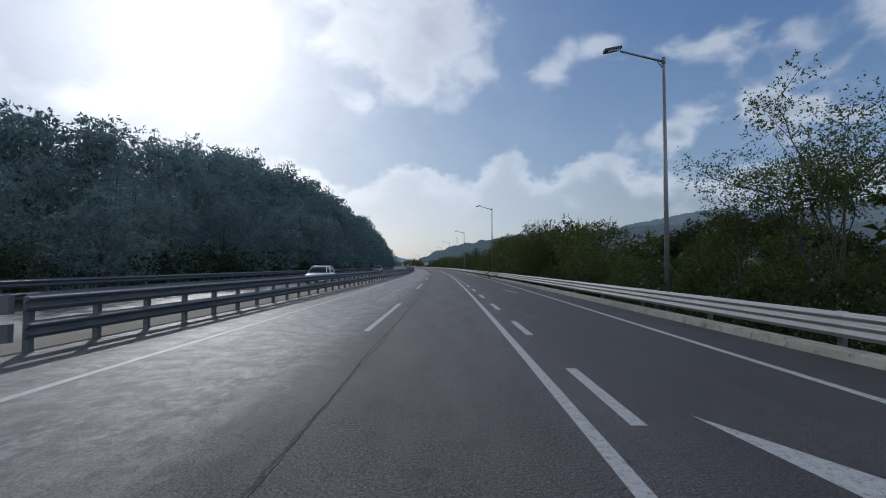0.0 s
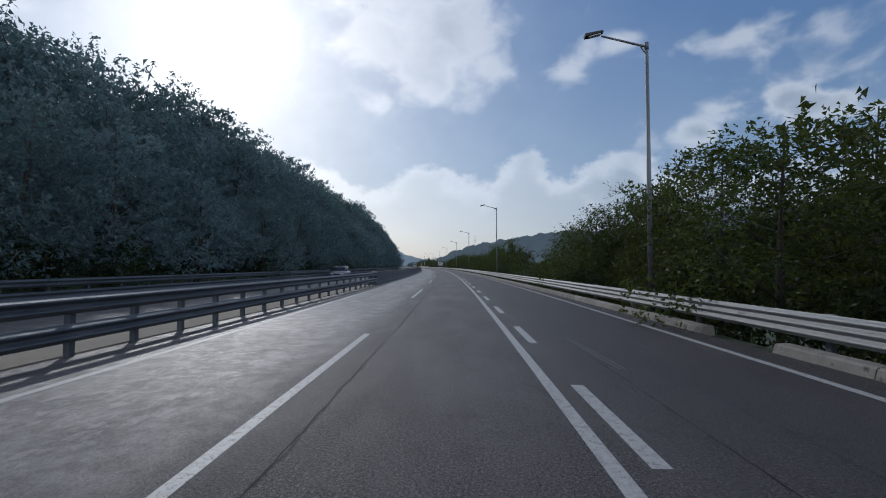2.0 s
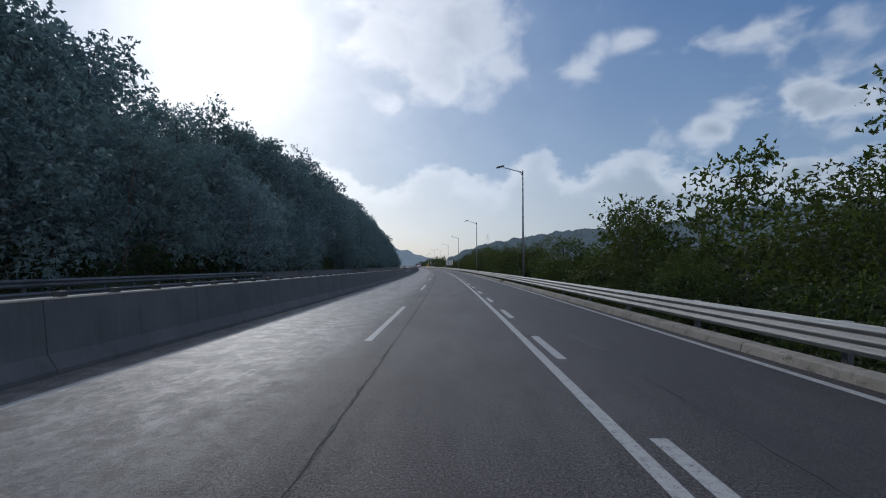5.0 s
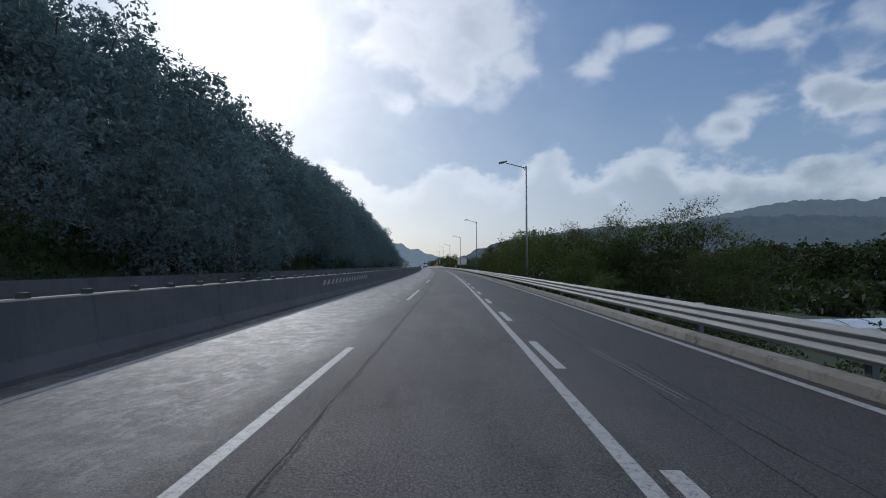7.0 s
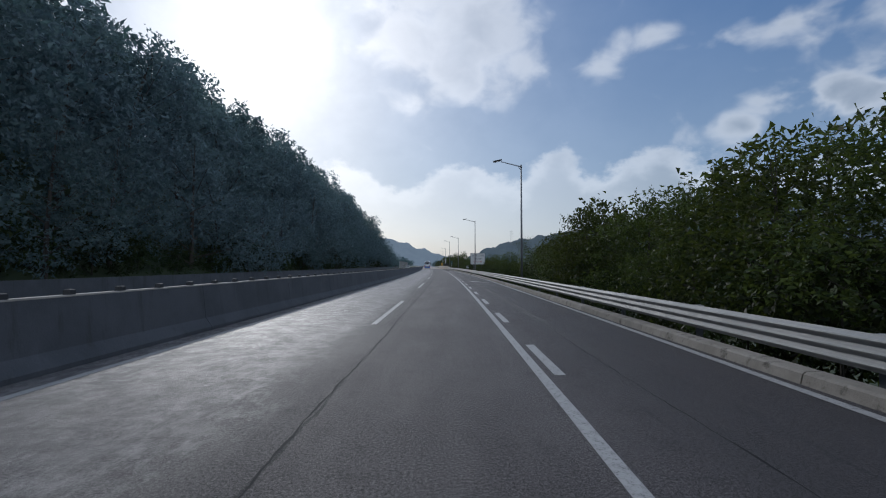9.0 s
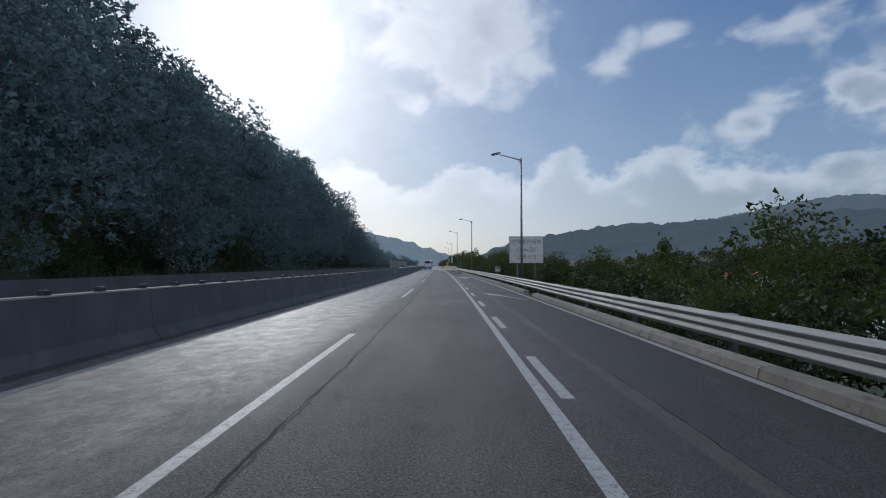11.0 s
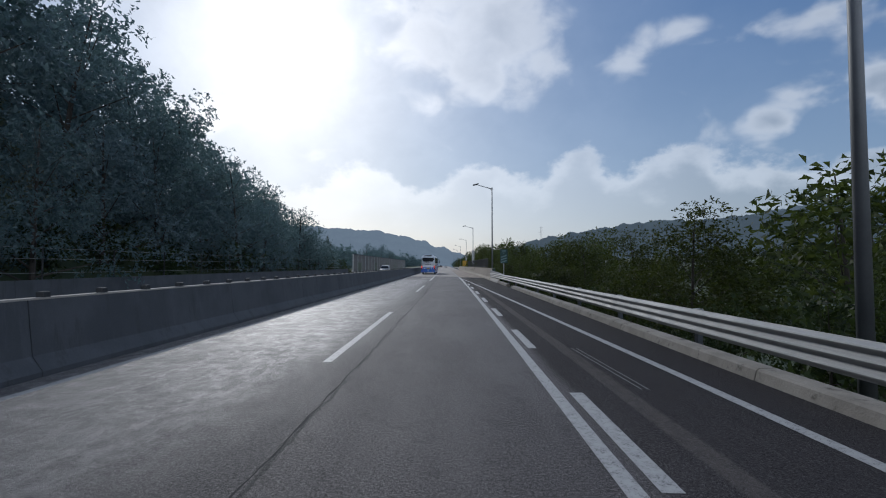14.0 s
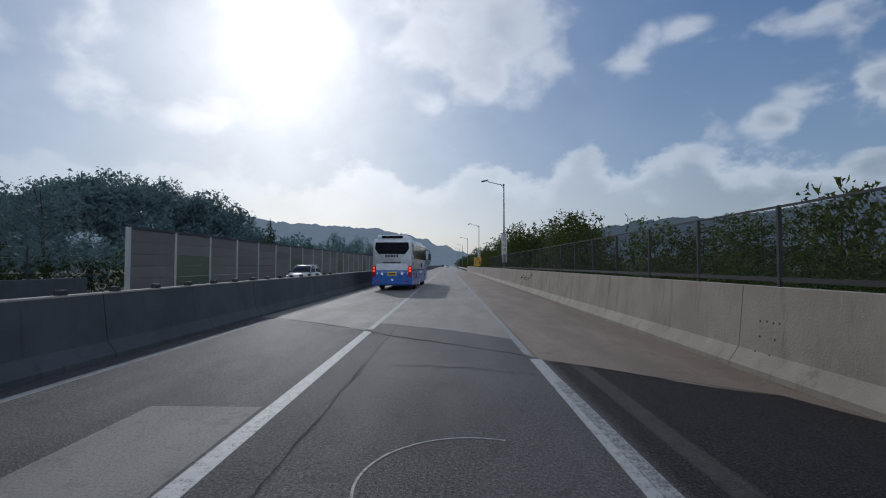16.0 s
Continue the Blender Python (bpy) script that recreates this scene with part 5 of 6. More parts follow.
# trees of their own shape
def acacia_meshes(seed, height, spread, count):
    """An open tree: a leaning trunk that forks low into kinked limbs, with flat clumps of fine leaves at their ends."""
    rg2 = np.random.default_rng(seed)
    bm = bmesh.new()
    centres, radii = [], []

    def limb(start, way, length, r, depth):
        p, d = Vector(start), Vector(way).normalized()
        bits = 4 if depth < 2 else 3
        for i in range(bits):
            d = (d + Vector(rg2.normal(size=3)) * 0.20 + Vector((0, 0, 0.10))).normalized()
            q = p + d * (length / bits)
            tube(bm, p, q, r * (1 - 0.16 * i), r * (1 - 0.16 * (i + 1)), 6)
            if depth < 2 and i >= 1 or depth == 0 and i >= 2:
                side = Vector((*rg2.normal(size=2), 0.15)).normalized()
                limb(q, d * 0.55 + side, length * (0.42 + 0.2 * rg2.random()), r * 0.48, depth + 1)
            p = q
        centres.append(tuple(p))
        radii.append(spread * (0.17 + 0.09 * rg2.random()))

    fork = Vector((0.15, -0.1, height * 0.30))
    tube(bm, (0, 0, -1.0), fork * 0.5, 0.15, 0.125, 8)
    tube(bm, fork * 0.5, fork, 0.125, 0.11, 8)
    for k in range(3):
        ang = seed + k * 2.1 + rg2.random() * 0.6
        limb(fork, (math.cos(ang) * 0.55, math.sin(ang) * 0.55, 1.0), height * (0.52 + 0.1 * rg2.random()), 0.075, 0)
    me_t = bpy.data.meshes.new("trunk")
    bm.to_mesh(me_t)
    bm.free()
    me_t.materials.append(BARK)
    k = height / max(c[2] for c in centres)
    me_t.transform(Matrix.Diagonal((k * 0.76, k * 0.76, k, 1)))
    v, f = leaves(rg2, np.array(centres) * (k * 0.76, k * 0.76, k), np.array(radii), count, 0.046, 0.55, 0.5, 0.32, 8)
    return me_t, mesh_from("crown", v, f.tolist(), LEAF_SIDE)


ACACIA = acacia_meshes(91, 8.8, 3.4, 9500)
ACACIA2 = acacia_meshes(95, 8.2, 3.0, 9000)
plant("acacia_tree", ACACIA, stand(13.0, 11.05, ground_z(13, 11.05) - 0.1, 40), "tall open acacia with a forked trunk and thin crown", "tree", "trees on the verge")
plant("acacia_tree", ACACIA2, stand(14.6, 12.6, ground_z(14.6, 12.6) - 0.1, 200), "tall open acacia with a forked trunk and thin crown", "tree", "trees on the verge")
for s, lat, top, k in [(85.6, 11.2, 5.9, 0), (88.5, 12.8, 5.6, 1), (75.5, 11.2, 6.7, 0), (72.5, 12.0, 7.0, 1), (78.5, 12.4, 6.4, 1), (50.5, 11.0, 7.2, 1), (48.5, 12.5, 6.6, 0), (157, 10.8, 4.9, 0), (216, 18.5, 8.8, 0), (206.5, 19.0, 7.4, 1), (222, 16.2, 7.6, 1), (211, 16.0, 7.0, 0), (201, 20, 4.6, 1), (267.5, 11.2, 6.0, 0), (272.5, 11.6, 5.5, 1), (392.5, 7.6, 4.2, 1), (396, 9.5, 4.6, 0)]:
    g = ground_z(s, lat)
    sc = (top - g) / (9.7, 9.1)[k]
    if lat > 15:
        plant("verge_tree", SIDE[int(s) % 4], stand(s + 1, lat - 0.5, g - 0.3, s * 53) @ Matrix.Diagonal((1.5, 1.5, sc * 1.08, 1)), "full leafy tree on the bank below the guard rail", "tree", "trees on the verge")
    plant("acacia_tree", (ACACIA, ACACIA2)[k], stand(s, lat, g - 0.1, s * 37) @ Matrix.Scale(sc, 4), "open-crowned acacia on the bank beyond the guard rail", "tree", "trees on the verge")
SUMAC = tree_meshes(99, 5.0, 0.85, 1.2, 620, 0.13, LEAF_SIDE, 16, 0.05, 0.42, 0.5)
for s, lat, sc in [(107.5, 8.8, 1.15), (108.6, 9.6, 1.2), (288, 9.6, 1.15)]:
    plant("young_tree", SUMAC, stand(s, lat, ground_z(s, lat), s * 40) @ Matrix.Diagonal((sc * 0.6, sc * 0.6, sc * 0.85, 1)), "slender young tree with feathery leaves", "tree", "trees on the verge")


def conifer_meshes(seed, height):
    rg2 = np.random.default_rng(seed)
    bm = bmesh.new()
    tube(bm, (0, 0, -1), (0, 0, height), 0.16, 0.03, 7)
    me_t = bpy.data.meshes.new("trunk")
    bm.to_mesh(me_t)
    bm.free()
    me_t.materials.append(BARK)
    cs, rs = [], []
    for i in range(26):
        f = i / 26
        for k in range(4):
            a = rg2.random() * 6.283
            q = (1 - f) * height * 0.2
            cs.append((math.cos(a) * q, math.sin(a) * q, 1.0 + f * (height - 1.2)))
            rs.append(0.25 + (1 - f) * 0.75)
    v, f = leaves(rg2, np.array(cs), np.array(rs), 4200, 0.15, 0.4, 0.3)
    return me_t, mesh_from("crown", v, f.tolist(), LEAF_DARK)


CONIFER = conifer_meshes(3, 8.5)
for s, lat in [(124, 11.0), (350, 12.0), (346, 13.5)]:
    g = ground_z(s, lat)
    plant("conifer", CONIFER, stand(s, lat, g, s * 31) @ Matrix.Scale(1.0 if s < 200 else 0.62, 4), "dark green conifer on the bank", "tree", "trees on the verge")
for s, lat in [(505, -27), (512, -31), (521, -26), (530, -30), (540, -25), (549, -29), (560, -26), (575, -28)]:
    k = int(s) % 5
    plant("forest_tree", HILL[k], stand(s, lat, -0.2, s * 17) @ Matrix.Diagonal((0.7, 0.7, 0.95, 1)), "slim broadleaf tree behind the noise barrier", "tree", "trees beyond the wall")
plant("conifer", CONIFER, stand(500, -42, -0.2, 10) @ Matrix.Scale(1.5, 4), "dark green conifer behind the noise barrier", "tree", "trees beyond the wall")

# ---- beyond the opposite carriageway ----
wall = empty("roadside_wall", pose(0, 0, 0), "low grey concrete wall at the foot of the wooded slope", "wall", kind="structure")
s = 160.0
while s < 416:
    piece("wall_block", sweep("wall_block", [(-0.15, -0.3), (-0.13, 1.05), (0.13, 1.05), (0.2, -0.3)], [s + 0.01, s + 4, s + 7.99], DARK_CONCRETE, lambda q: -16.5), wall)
    s += 8
fence = empty("slope_fence", pose(0, 0, 0), "thin wire fence on pale posts before the trees", "fence")
bm = bmesh.new()
tube(bm, (0, 0, -0.3), (0, 0, 2.4), 0.035, 0.035, 6)
FP = bpy.data.meshes.new("fence_post")
bm.to_mesh(FP)
bm.free()
FP.materials.append(DARK_METAL)
for i in range(24):
    q = 322 + i * 4
    piece("fence_post", FP, fence, stand(q, -17.2))
for z in (0.7, 1.3, 1.9, 2.35):
    piece("fence_wire", sweep("fence_wire", [(-0.008, z), (0, z + 0.012), (0.008, z)], steps(322, 414, 4), GALVANISED, lambda q: -17.2), fence)

noise_wall = empty("noise_barrier", pose(0, 0, 0), "grey-brown noise barrier panels between pale steel posts", "noise barrier", kind="structure")
PANEL_A = surface("brown_grey_panel", (0.13, 0.125, 0.115), (0.17, 0.16, 0.15), 0.7, 0, 0.6, 12, 0.3, 0.12)
PANEL_B = surface("green_panel", (0.075, 0.10, 0.06), (0.10, 0.125, 0.075), 0.7, 0, 0.6, 12, 0.3, 0.12)
PALE_STEEL = surface("pale_steel_post", (0.40, 0.41, 0.41), (0.48, 0.49, 0.49), 0.5, 0.2, 1.5, 30, 0.05, 0.06)
CAPS = plain("dark_capping", (0.03, 0.032, 0.036), 0.6)
for i in range(26):
    q = 418 + i * 3.75
    me = sweep("noise_post", [(-0.09, -0.3), (-0.09, 3.5), (0.09, 3.5), (0.09, -0.3)], [q - 0.08, q + 0.08], PALE_STEEL, lambda u: -16.0)
    piece("noise_post", me, noise_wall)
    for j in range(6):
        z = -0.3 + j * 0.62
        me = sweep("noise_panel", [(-0.05, z + 0.01), (-0.05, z + 0.61), (0.05, z + 0.61), (0.055, z + 0.31), (0.05, z + 0.01)], [q + 0.09, q + 3.66], PANEL_B if (i % 5 == 1 and j < 4) else PANEL_A, lambda u: -16.0)
        piece("noise_panel", me, noise_wall)
    piece("noise_cap", sweep("noise_cap", [(-0.1, 3.43), (-0.1, 3.56), (0.1, 3.56), (0.1, 3.43)], [q + 0.09, q + 3.66], CAPS, lambda u: -16.0), noise_wall)

# ---- valley: greenhouses and houses ----
FILM = plain("greenhouse_film", (0.62, 0.66, 0.70), 0.35)
for s, lat, ln, yaw in [(211, 42, 22, 82), (205, 41, 16, 82), (308, 40, 16, 70)]:
    g = ground_z(s, lat)
    gh = empty("greenhouse", stand(s, lat, g, -yaw), "long white plastic tunnel greenhouse in the valley", "greenhouse", "greenhouses")
    verts, faces = [], []
    for y in (-ln / 2, ln / 2):
        for i in range(13):
            a = math.pi * i / 12
            verts.append((3.2 * math.cos(a), y, 2.9 * math.sin(a)))
    for i in range(12):
        faces.append((i, i + 1, i + 14, i + 13))
    faces += [tuple(range(13)), tuple(reversed(range(13, 26)))]
    piece("film_cover", mesh_from("film_cover", verts, faces, FILM, True), gh)
    for y in np.linspace(-ln / 2, ln / 2, 9):
        bm = bmesh.new()
        for i in range(12):
            a, b = math.pi * i / 12, math.pi * (i + 1) / 12
            tube(bm, (3.23 * math.cos(a), y, 2.93 * math.sin(a)), (3.23 * math.cos(b), y, 2.93 * math.sin(b)), 0.03, 0.03, 5)
        part("hoop", bm, GALVANISED, gh)
ROOFS = [plain("blue_roof", (0.10, 0.16, 0.28), 0.6), plain("red_roof", (0.26, 0.10, 0.07), 0.7), plain("grey_roof", (0.22, 0.22, 0.23), 0.6)]
WALLS = plain("pale_house_wall", (0.62, 0.60, 0.56), 0.8)
PANES = plain("dark_pane", (0.02, 0.025, 0.03), 0.15)
for i, (s, lat) in enumerate([(250, 118), (262, 130), (271, 112), (284, 126), (236, 132), (392, 120), (405, 132), (418, 116), (432, 128), (300, 138), (446, 122)]):
    g = ground_z(s, lat)
    house = empty("house", stand(s, lat, g, 25 * i), "small pale house with a pitched roof in the valley", "house", "village houses")
    w, l, h = 3.6 + (i % 3) * 0.6, 4.6 + (i % 2), 3.0 + 1.5 * (i % 2)
    bm = bmesh.new()
    box(bm, -w, w, -l, l, -0.5, h)
    body = part("wall", bm, WALLS, house)
    bm = bmesh.new()
    pts = [(-w - 0.4, h - 0.1), (0, h + 1.7), (w + 0.4, h - 0.1), (w + 0.4, h - 0.25), (-w - 0.4, h - 0.25)]
    vs = [bm.verts.new((x, y, z)) for y in (-l - 0.4, l + 0.4) for x, z in pts]
    for k in range(5):
        bm.faces.new((vs[k], vs[(k + 1) % 5], vs[(k + 1) % 5 + 5], vs[k + 5]))
    bm.faces.new(vs[:5])
    bm.faces.new(list(reversed(vs[5:])))
    part("roof", bm, ROOFS[i % 3], house)
    for side in (-1, 1):
        for y in (-l * 0.5, l * 0.4):
            bm = bmesh.new()
            box(bm, side * w - 0.03, side * w + 0.03, y - 0.6, y + 0.6, 0.9, 2.2)
            part("window", bm, PANES, house)


# ---- pylon on the ridge ----
pylon = empty("pylon", pose(*(at(210) + Vector((math.sin(radians(1.6)) * 1250, math.cos(radians(1.6)) * 1250, 55)))), "thin steel lattice power pylon on the far ridge", "pylon")
bm = bmesh.new()
for a in range(4):
    sx, sy = (1, 1, -1, -1)[a], (1, -1, -1, 1)[a]
    tube(bm, (3.2 * sx, 3.2 * sy, 0), (0.5 * sx, 0.5 * sy, 42), 0.22, 0.15, 4)
    for k in range(7):
        f, g = k / 7, (k + 1) / 7
        tube(bm, ((3.2 - 2.7 * f) * sx, (3.2 - 2.7 * f) * sy, 42 * f), ((3.2 - 2.7 * g) * sx, -(3.2 - 2.7 * g) * sy, 42 * g), 0.1, 0.1, 3)
part("lattice", bm, POLE_STEEL, pylon)
for z, w in [(28, 6), (34, 5), (40, 4)]:
    bm = bmesh.new()
    tube(bm, (-w, 0, z), (w, 0, z), 0.16, 0.16, 4)
    part("crossarm", bm, POLE_STEEL, pylon)

# ---- vehicles ----
BUS_WHITE = plain("silver_white_coach_paint", (0.56, 0.60, 0.66), 0.28)
BUS_BLUE = plain("bright_blue_coach_paint", (0.025, 0.10, 0.36), 0.28)
GLASS = plain("tinted_glass", (0.012, 0.014, 0.018), 0.06)
LIGHT_RED = plain("red_lamp_glass", (0.30, 0.012, 0.012), 0.2)
LIGHT_ON = plain("lit_red_lamp", (1.0, 0.06, 0.03), 0.3, 0, 1.2)
AMBER = plain("amber_lamp", (0.9, 0.35, 0.03), 0.3, 0, 0.6)
STAR_PALE = plain("pale_star_decal", (0.70, 0.76, 0.84), 0.4)
PLATE_YELLOW = plain("yellow_number_plate", (0.55, 0.42, 0.06), 0.5)
RIM = plain("wheel_rim", (0.40, 0.41, 0.42), 0.35, 0.6)


def prism(bm, outline, x0, x1, inset=0.0):
    """Extrudes an outline of (y, z) from x0 to x1."""
    vs0 = [bm.verts.new((x0, y, z)) for y, z in outline]
    vs1 = [bm.verts.new((x1, y, z)) for y, z in outline]
    k = len(outline)
    for i in range(k):
        bm.faces.new((vs0[i], vs0[(i + 1) % k], vs1[(i + 1) % k], vs1[i]))
    bm.faces.new(list(reversed(vs0)))
    bm.faces.new(vs1)
    bmesh.ops.recalc_face_normals(bm, faces=bm.faces)


def loft(bm, rings):
    """Joins rings of the same number of points into a closed body."""
    vs = [[bm.verts.new(p) for p in ring] for ring in rings]
    k = len(rings[0])
    for i in range(len(rings) - 1):
        for j in range(k):
            bm.faces.new((vs[i][j], vs[i][(j + 1) % k], vs[i + 1][(j + 1) % k], vs[i + 1][j]))
    bm.faces.new(list(reversed(vs[0])))
    bm.faces.new(vs[-1])
    bmesh.ops.recalc_face_normals(bm, faces=bm.faces)


def wheel(parent, x, y, r, w):
    ob = new("wheel")
    ob.parent = parent
    ob.matrix_basis = pose(x, y, r)
    bm = bmesh.new()
    side = 1 if x > 0 else -1
    tube(bm, (-w / 2, 0, 0), (w / 2, 0, 0), r, r, 28)
    bmesh.ops.bevel(bm, geom=[e for e in bm.edges if len(e.link_faces) == 2 and any(len(f.verts) > 4 for f in e.link_faces)], offset=r * 0.08, segments=2, affect="EDGES")
    part("tyre", bm, RUBBER, ob)
    bm = bmesh.new()
    tube(bm, (side * (w / 2 - 0.02), 0, 0), (side * (w / 2 + 0.012), 0, 0), r * 0.62, r * 0.56, 20)
    tube(bm, (side * (w / 2), 0, 0), (side * (w / 2 + 0.04), 0, 0), r * 0.22, r * 0.16, 12)
    part("rim", bm, RIM, ob)
    return ob


def star(bm, x, y, z, r, normal):
    """A thin five-pointed star on a rear ("y") or side ("x") face."""
    pts = []
    for i in range(10):
        a, q = math.pi / 2 + i * math.pi / 5, r if i % 2 == 0 else r * 0.42
        u, v = q * math.cos(a), q * math.sin(a)
        pts.append((x + u, y, z + v) if normal == "y" else (x, y + u, z + v))
    d = Vector((0, -0.006, 0)) if normal == "y" else Vector((0.006, 0, 0))
    vs = [bm.verts.new(Vector(p) + d) for p in pts]
    back = [bm.verts.new(Vector(p)) for p in pts]
    c = bm.verts.new(Vector((x, y, z)) + d)
    for i in range(10):
        bm.faces.new((vs[i], vs[(i + 1) % 10], c))
        bm.faces.new((vs[i], back[i], back[(i + 1) % 10], vs[(i + 1) % 10]))


def coach():
    """A touring coach, its rear at y = 0 and its front at y = 11.9."""
    bus = empty("tour_bus", pose(0, 0, 0), "white and blue touring coach with stars on its rear", "bus")

    def ring(y, half, z0, z1, r=0.16, tuck=0.05):
        pts = [(-half, z0), (half, z0)]
        for i in range(5):
            a = math.pi / 2 * i / 4
            pts.append((half - tuck - r + r * math.cos(a), z1 - r + r * math.sin(a)))
        for i in range(5):
            a = math.pi / 2 + math.pi / 2 * i / 4
            pts.append((-half + tuck + r + r * math.cos(a), z1 - r + r * math.sin(a)))
        return [(x, y, z) for x, z in pts]

    bm = bmesh.new()
    loft(bm, [ring(0.10, 1.10, 1.28, 3.16, 0.3), ring(0.04, 1.17, 1.28, 3.0, 0.3), ring(0.0, 1.19, 1.28, 2.4, 0.3), ring(0.05, 1.215, 1.28, 3.1, 0.25), ring(0.22, 1.24, 1.28, 3.26), ring(11.2, 1.245, 1.28, 3.26), ring(11.65, 1.20, 1.28, 3.1, 0.3), ring(11.9, 1.08, 1.28, 2.5, 0.4)][3:])
    body = part("upper_body", bm, BUS_WHITE, bus, "silver-white upper body", True)
    bm = bmesh.new()
    lower = [(0.05, 1.28), (0.0, 1.1), (0.0, 0.42), (0.12, 0.34), (2.15, 0.34), (2.2, 0.62), (2.42, 0.98), (2.75, 1.10), (3.08, 0.98), (3.3, 0.62), (3.35, 0.32), (8.6, 0.32), (8.65, 0.62), (8.87, 0.98), (9.2, 1.10), (9.53, 0.98), (9.75, 0.62), (9.8, 0.34), (11.75, 0.34), (11.92, 0.5), (11.92, 1.28)]
    prism(bm, lower, -1.245, 1.245)
    part("lower_body", bm, BUS_BLUE, bus, "bright blue lower body")
    bm = bmesh.new()
    box(bm, -1.0, 1.0, 0.2, 11.6, 0.45, 1.2)
    part("underbody", bm, DARK_METAL, bus)
    # roof humps
    bm = bmesh.new()
    loft(bm, [ring(0.16, 0.92, 3.0, 3.40, 0.12, 0.02), ring(0.3, 1.0, 3.0, 3.50, 0.14, 0.02), ring(2.2, 1.02, 3.0, 3.50, 0.14, 0.02), ring(3.4, 1.0, 3.0, 3.28, 0.1, 0.02)])
    part("rear_roof_fairing", bm, BUS_WHITE, bus, smooth=True)
    bm = bmesh.new()
    loft(bm, [ring(7.4, 0.96, 3.0, 3.30, 0.1), ring(7.8, 1.0, 3.0, 3.46, 0.14), ring(10.6, 1.0, 3.0, 3.46, 0.14), ring(11.3, 0.9, 3.0, 3.22, 0.1)])
    part("air_conditioner", bm, BUS_WHITE, bus, smooth=True)
    bm = bmesh.new()
    prism(bm, [(0.13, 3.28), (0.11, 3.44), (0.2, 3.45), (0.22, 3.28)], -0.66, 0.66)
    part("roof_slot", bm, GLASS, bus, "dark slot in the rear fairing")
    # rear window with cut lower corners
    bm = bmesh.new()
    o = [(-1.02, 3.02), (1.02, 3.02), (1.06, 2.62), (0.82, 2.30), (-0.82, 2.30), (-1.06, 2.62)]
    vs = [bm.verts.new((x, y, z)) for y in (0.0, 0.09) for x, z in o]
    for k in range(6):
        bm.faces.new((vs[k], vs[(k + 1) % 6], vs[(k + 1) % 6 + 6], vs[k + 6]))
    bm.faces.new(vs[:6])
    bm.faces.new(list(reversed(vs[6:])))
    bmesh.ops.recalc_face_normals(bm, faces=bm.faces)
    part("rear_window", bm, GLASS, bus, "dark tinted rear window")
    bm = bmesh.new()
    box(bm, -1.0, 0.98, 0.022, 0.06, 1.30, 1.70, 0.01)
    hatch = part("engine_hatch", bm, BUS_WHITE, bus)
    bm = bmesh.new()
    box(bm, -0.6, 0.55, 0.012, 0.03, 1.74, 1.80, 0.006)
    part("hatch_handle", bm, DARK_METAL, hatch, "dark grip line")
    for x in (-1.12, 1.12):
        bm = bmesh.new()
        box(bm, x - 0.12, x + 0.12, -0.03, 0.05, 0.88, 1.56, 0.035)
        tail = part("tail_light", bm, LIGHT_RED, bus, "red tail light cluster")
        for z in (1.44, 1.26):
            bm = bmesh.new()
            box(bm, x - 0.07, x + 0.07, -0.036, -0.028, z - 0.05, z + 0.05)
            part("lit_lamp", bm, LIGHT_ON, tail, "lit red lamp")
    bm = bmesh.new()
    for x, z, r in [(-0.92, 1.10, 0.07), (-0.62, 1.08, 0.13), (0.62, 1.10, 0.14), (0.96, 1.12, 0.07), (0.02, 0.70, 0.11)]:
        star(bm, x, -0.001, z, r, "y")
    part("rear_stars", bm, STAR_PALE, bus, "pale stars on the blue rear")
    bm = bmesh.new()
    box(bm, -0.28, 0.28, -0.02, 0.01, 0.95, 1.20, 0.006)
    number = part("number_plate", bm, PLATE_YELLOW, bus, "yellow number plate")
    bm = bmesh.new()
    box(bm, -0.2, 0.22, -0.024, -0.019, 1.02, 1.12)
    part("plate_bar", bm, SIGN_BLACK, number, "dark bar")
    for x in (-0.88, 0.88):
        bm = bmesh.new()
        box(bm, x - 0.1, x + 0.1, -0.012, 0.01, 0.56, 0.64, 0.01)
        part("reflector", bm, LIGHT_RED, bus)
    bm = bmesh.new()
    for i, w in enumerate((0.12, 0.1, 0.13, 0.11, 0.12)):
        box(bm, -0.42 + i * 0.17, -0.42 + i * 0.17 + w, 0.016, 0.03, 2.10, 2.24)
    part("name_bars", bm, SIGN_BLACK, bus, "dark lettering bars")
    bm = bmesh.new()
    bmesh.ops.create_uvsphere(bm, u_segments=16, v_segments=8, radius=1.0, matrix=pose(0, 0.02, 1.98) @ Matrix.Diagonal((0.16, 0.02, 0.085, 1)))
    part("badge", bm, RIM, bus, "oval metal badge")
    # sides
    for side in (-1, 1):
        cuts = [(0.75, 2.35), (2.42, 3.9), (3.97, 5.6), (5.67, 7.2), (7.27, 8.8), (8.87, 10.2), (10.27, 11.25)]
        for i, (a, b) in enumerate(cuts):
            bm = bmesh.new()
            o = [(a, 3.02), (b, 3.02), (b, 2.02), (a, 2.02)] if i else [(a, 3.02), (b, 3.02), (b, 2.02), (a + 0.75, 2.02), (a, 2.45)]
            prism(bm, o, side * 1.20, side * 1.251)
            pane = part("side_window", bm, GLASS, bus, "dark tinted window")
            if i == 1:
                bm = bmesh.new()
                box(bm, side * 1.247, side * 1.256, a, b, 2.30, 2.34)
                box(bm, side * 1.247, side * 1.256, (a + b) / 2 - 0.02, (a + b) / 2 + 0.02, 2.02, 2.30)
                part("window_bar", bm, DARK_METAL, pane)
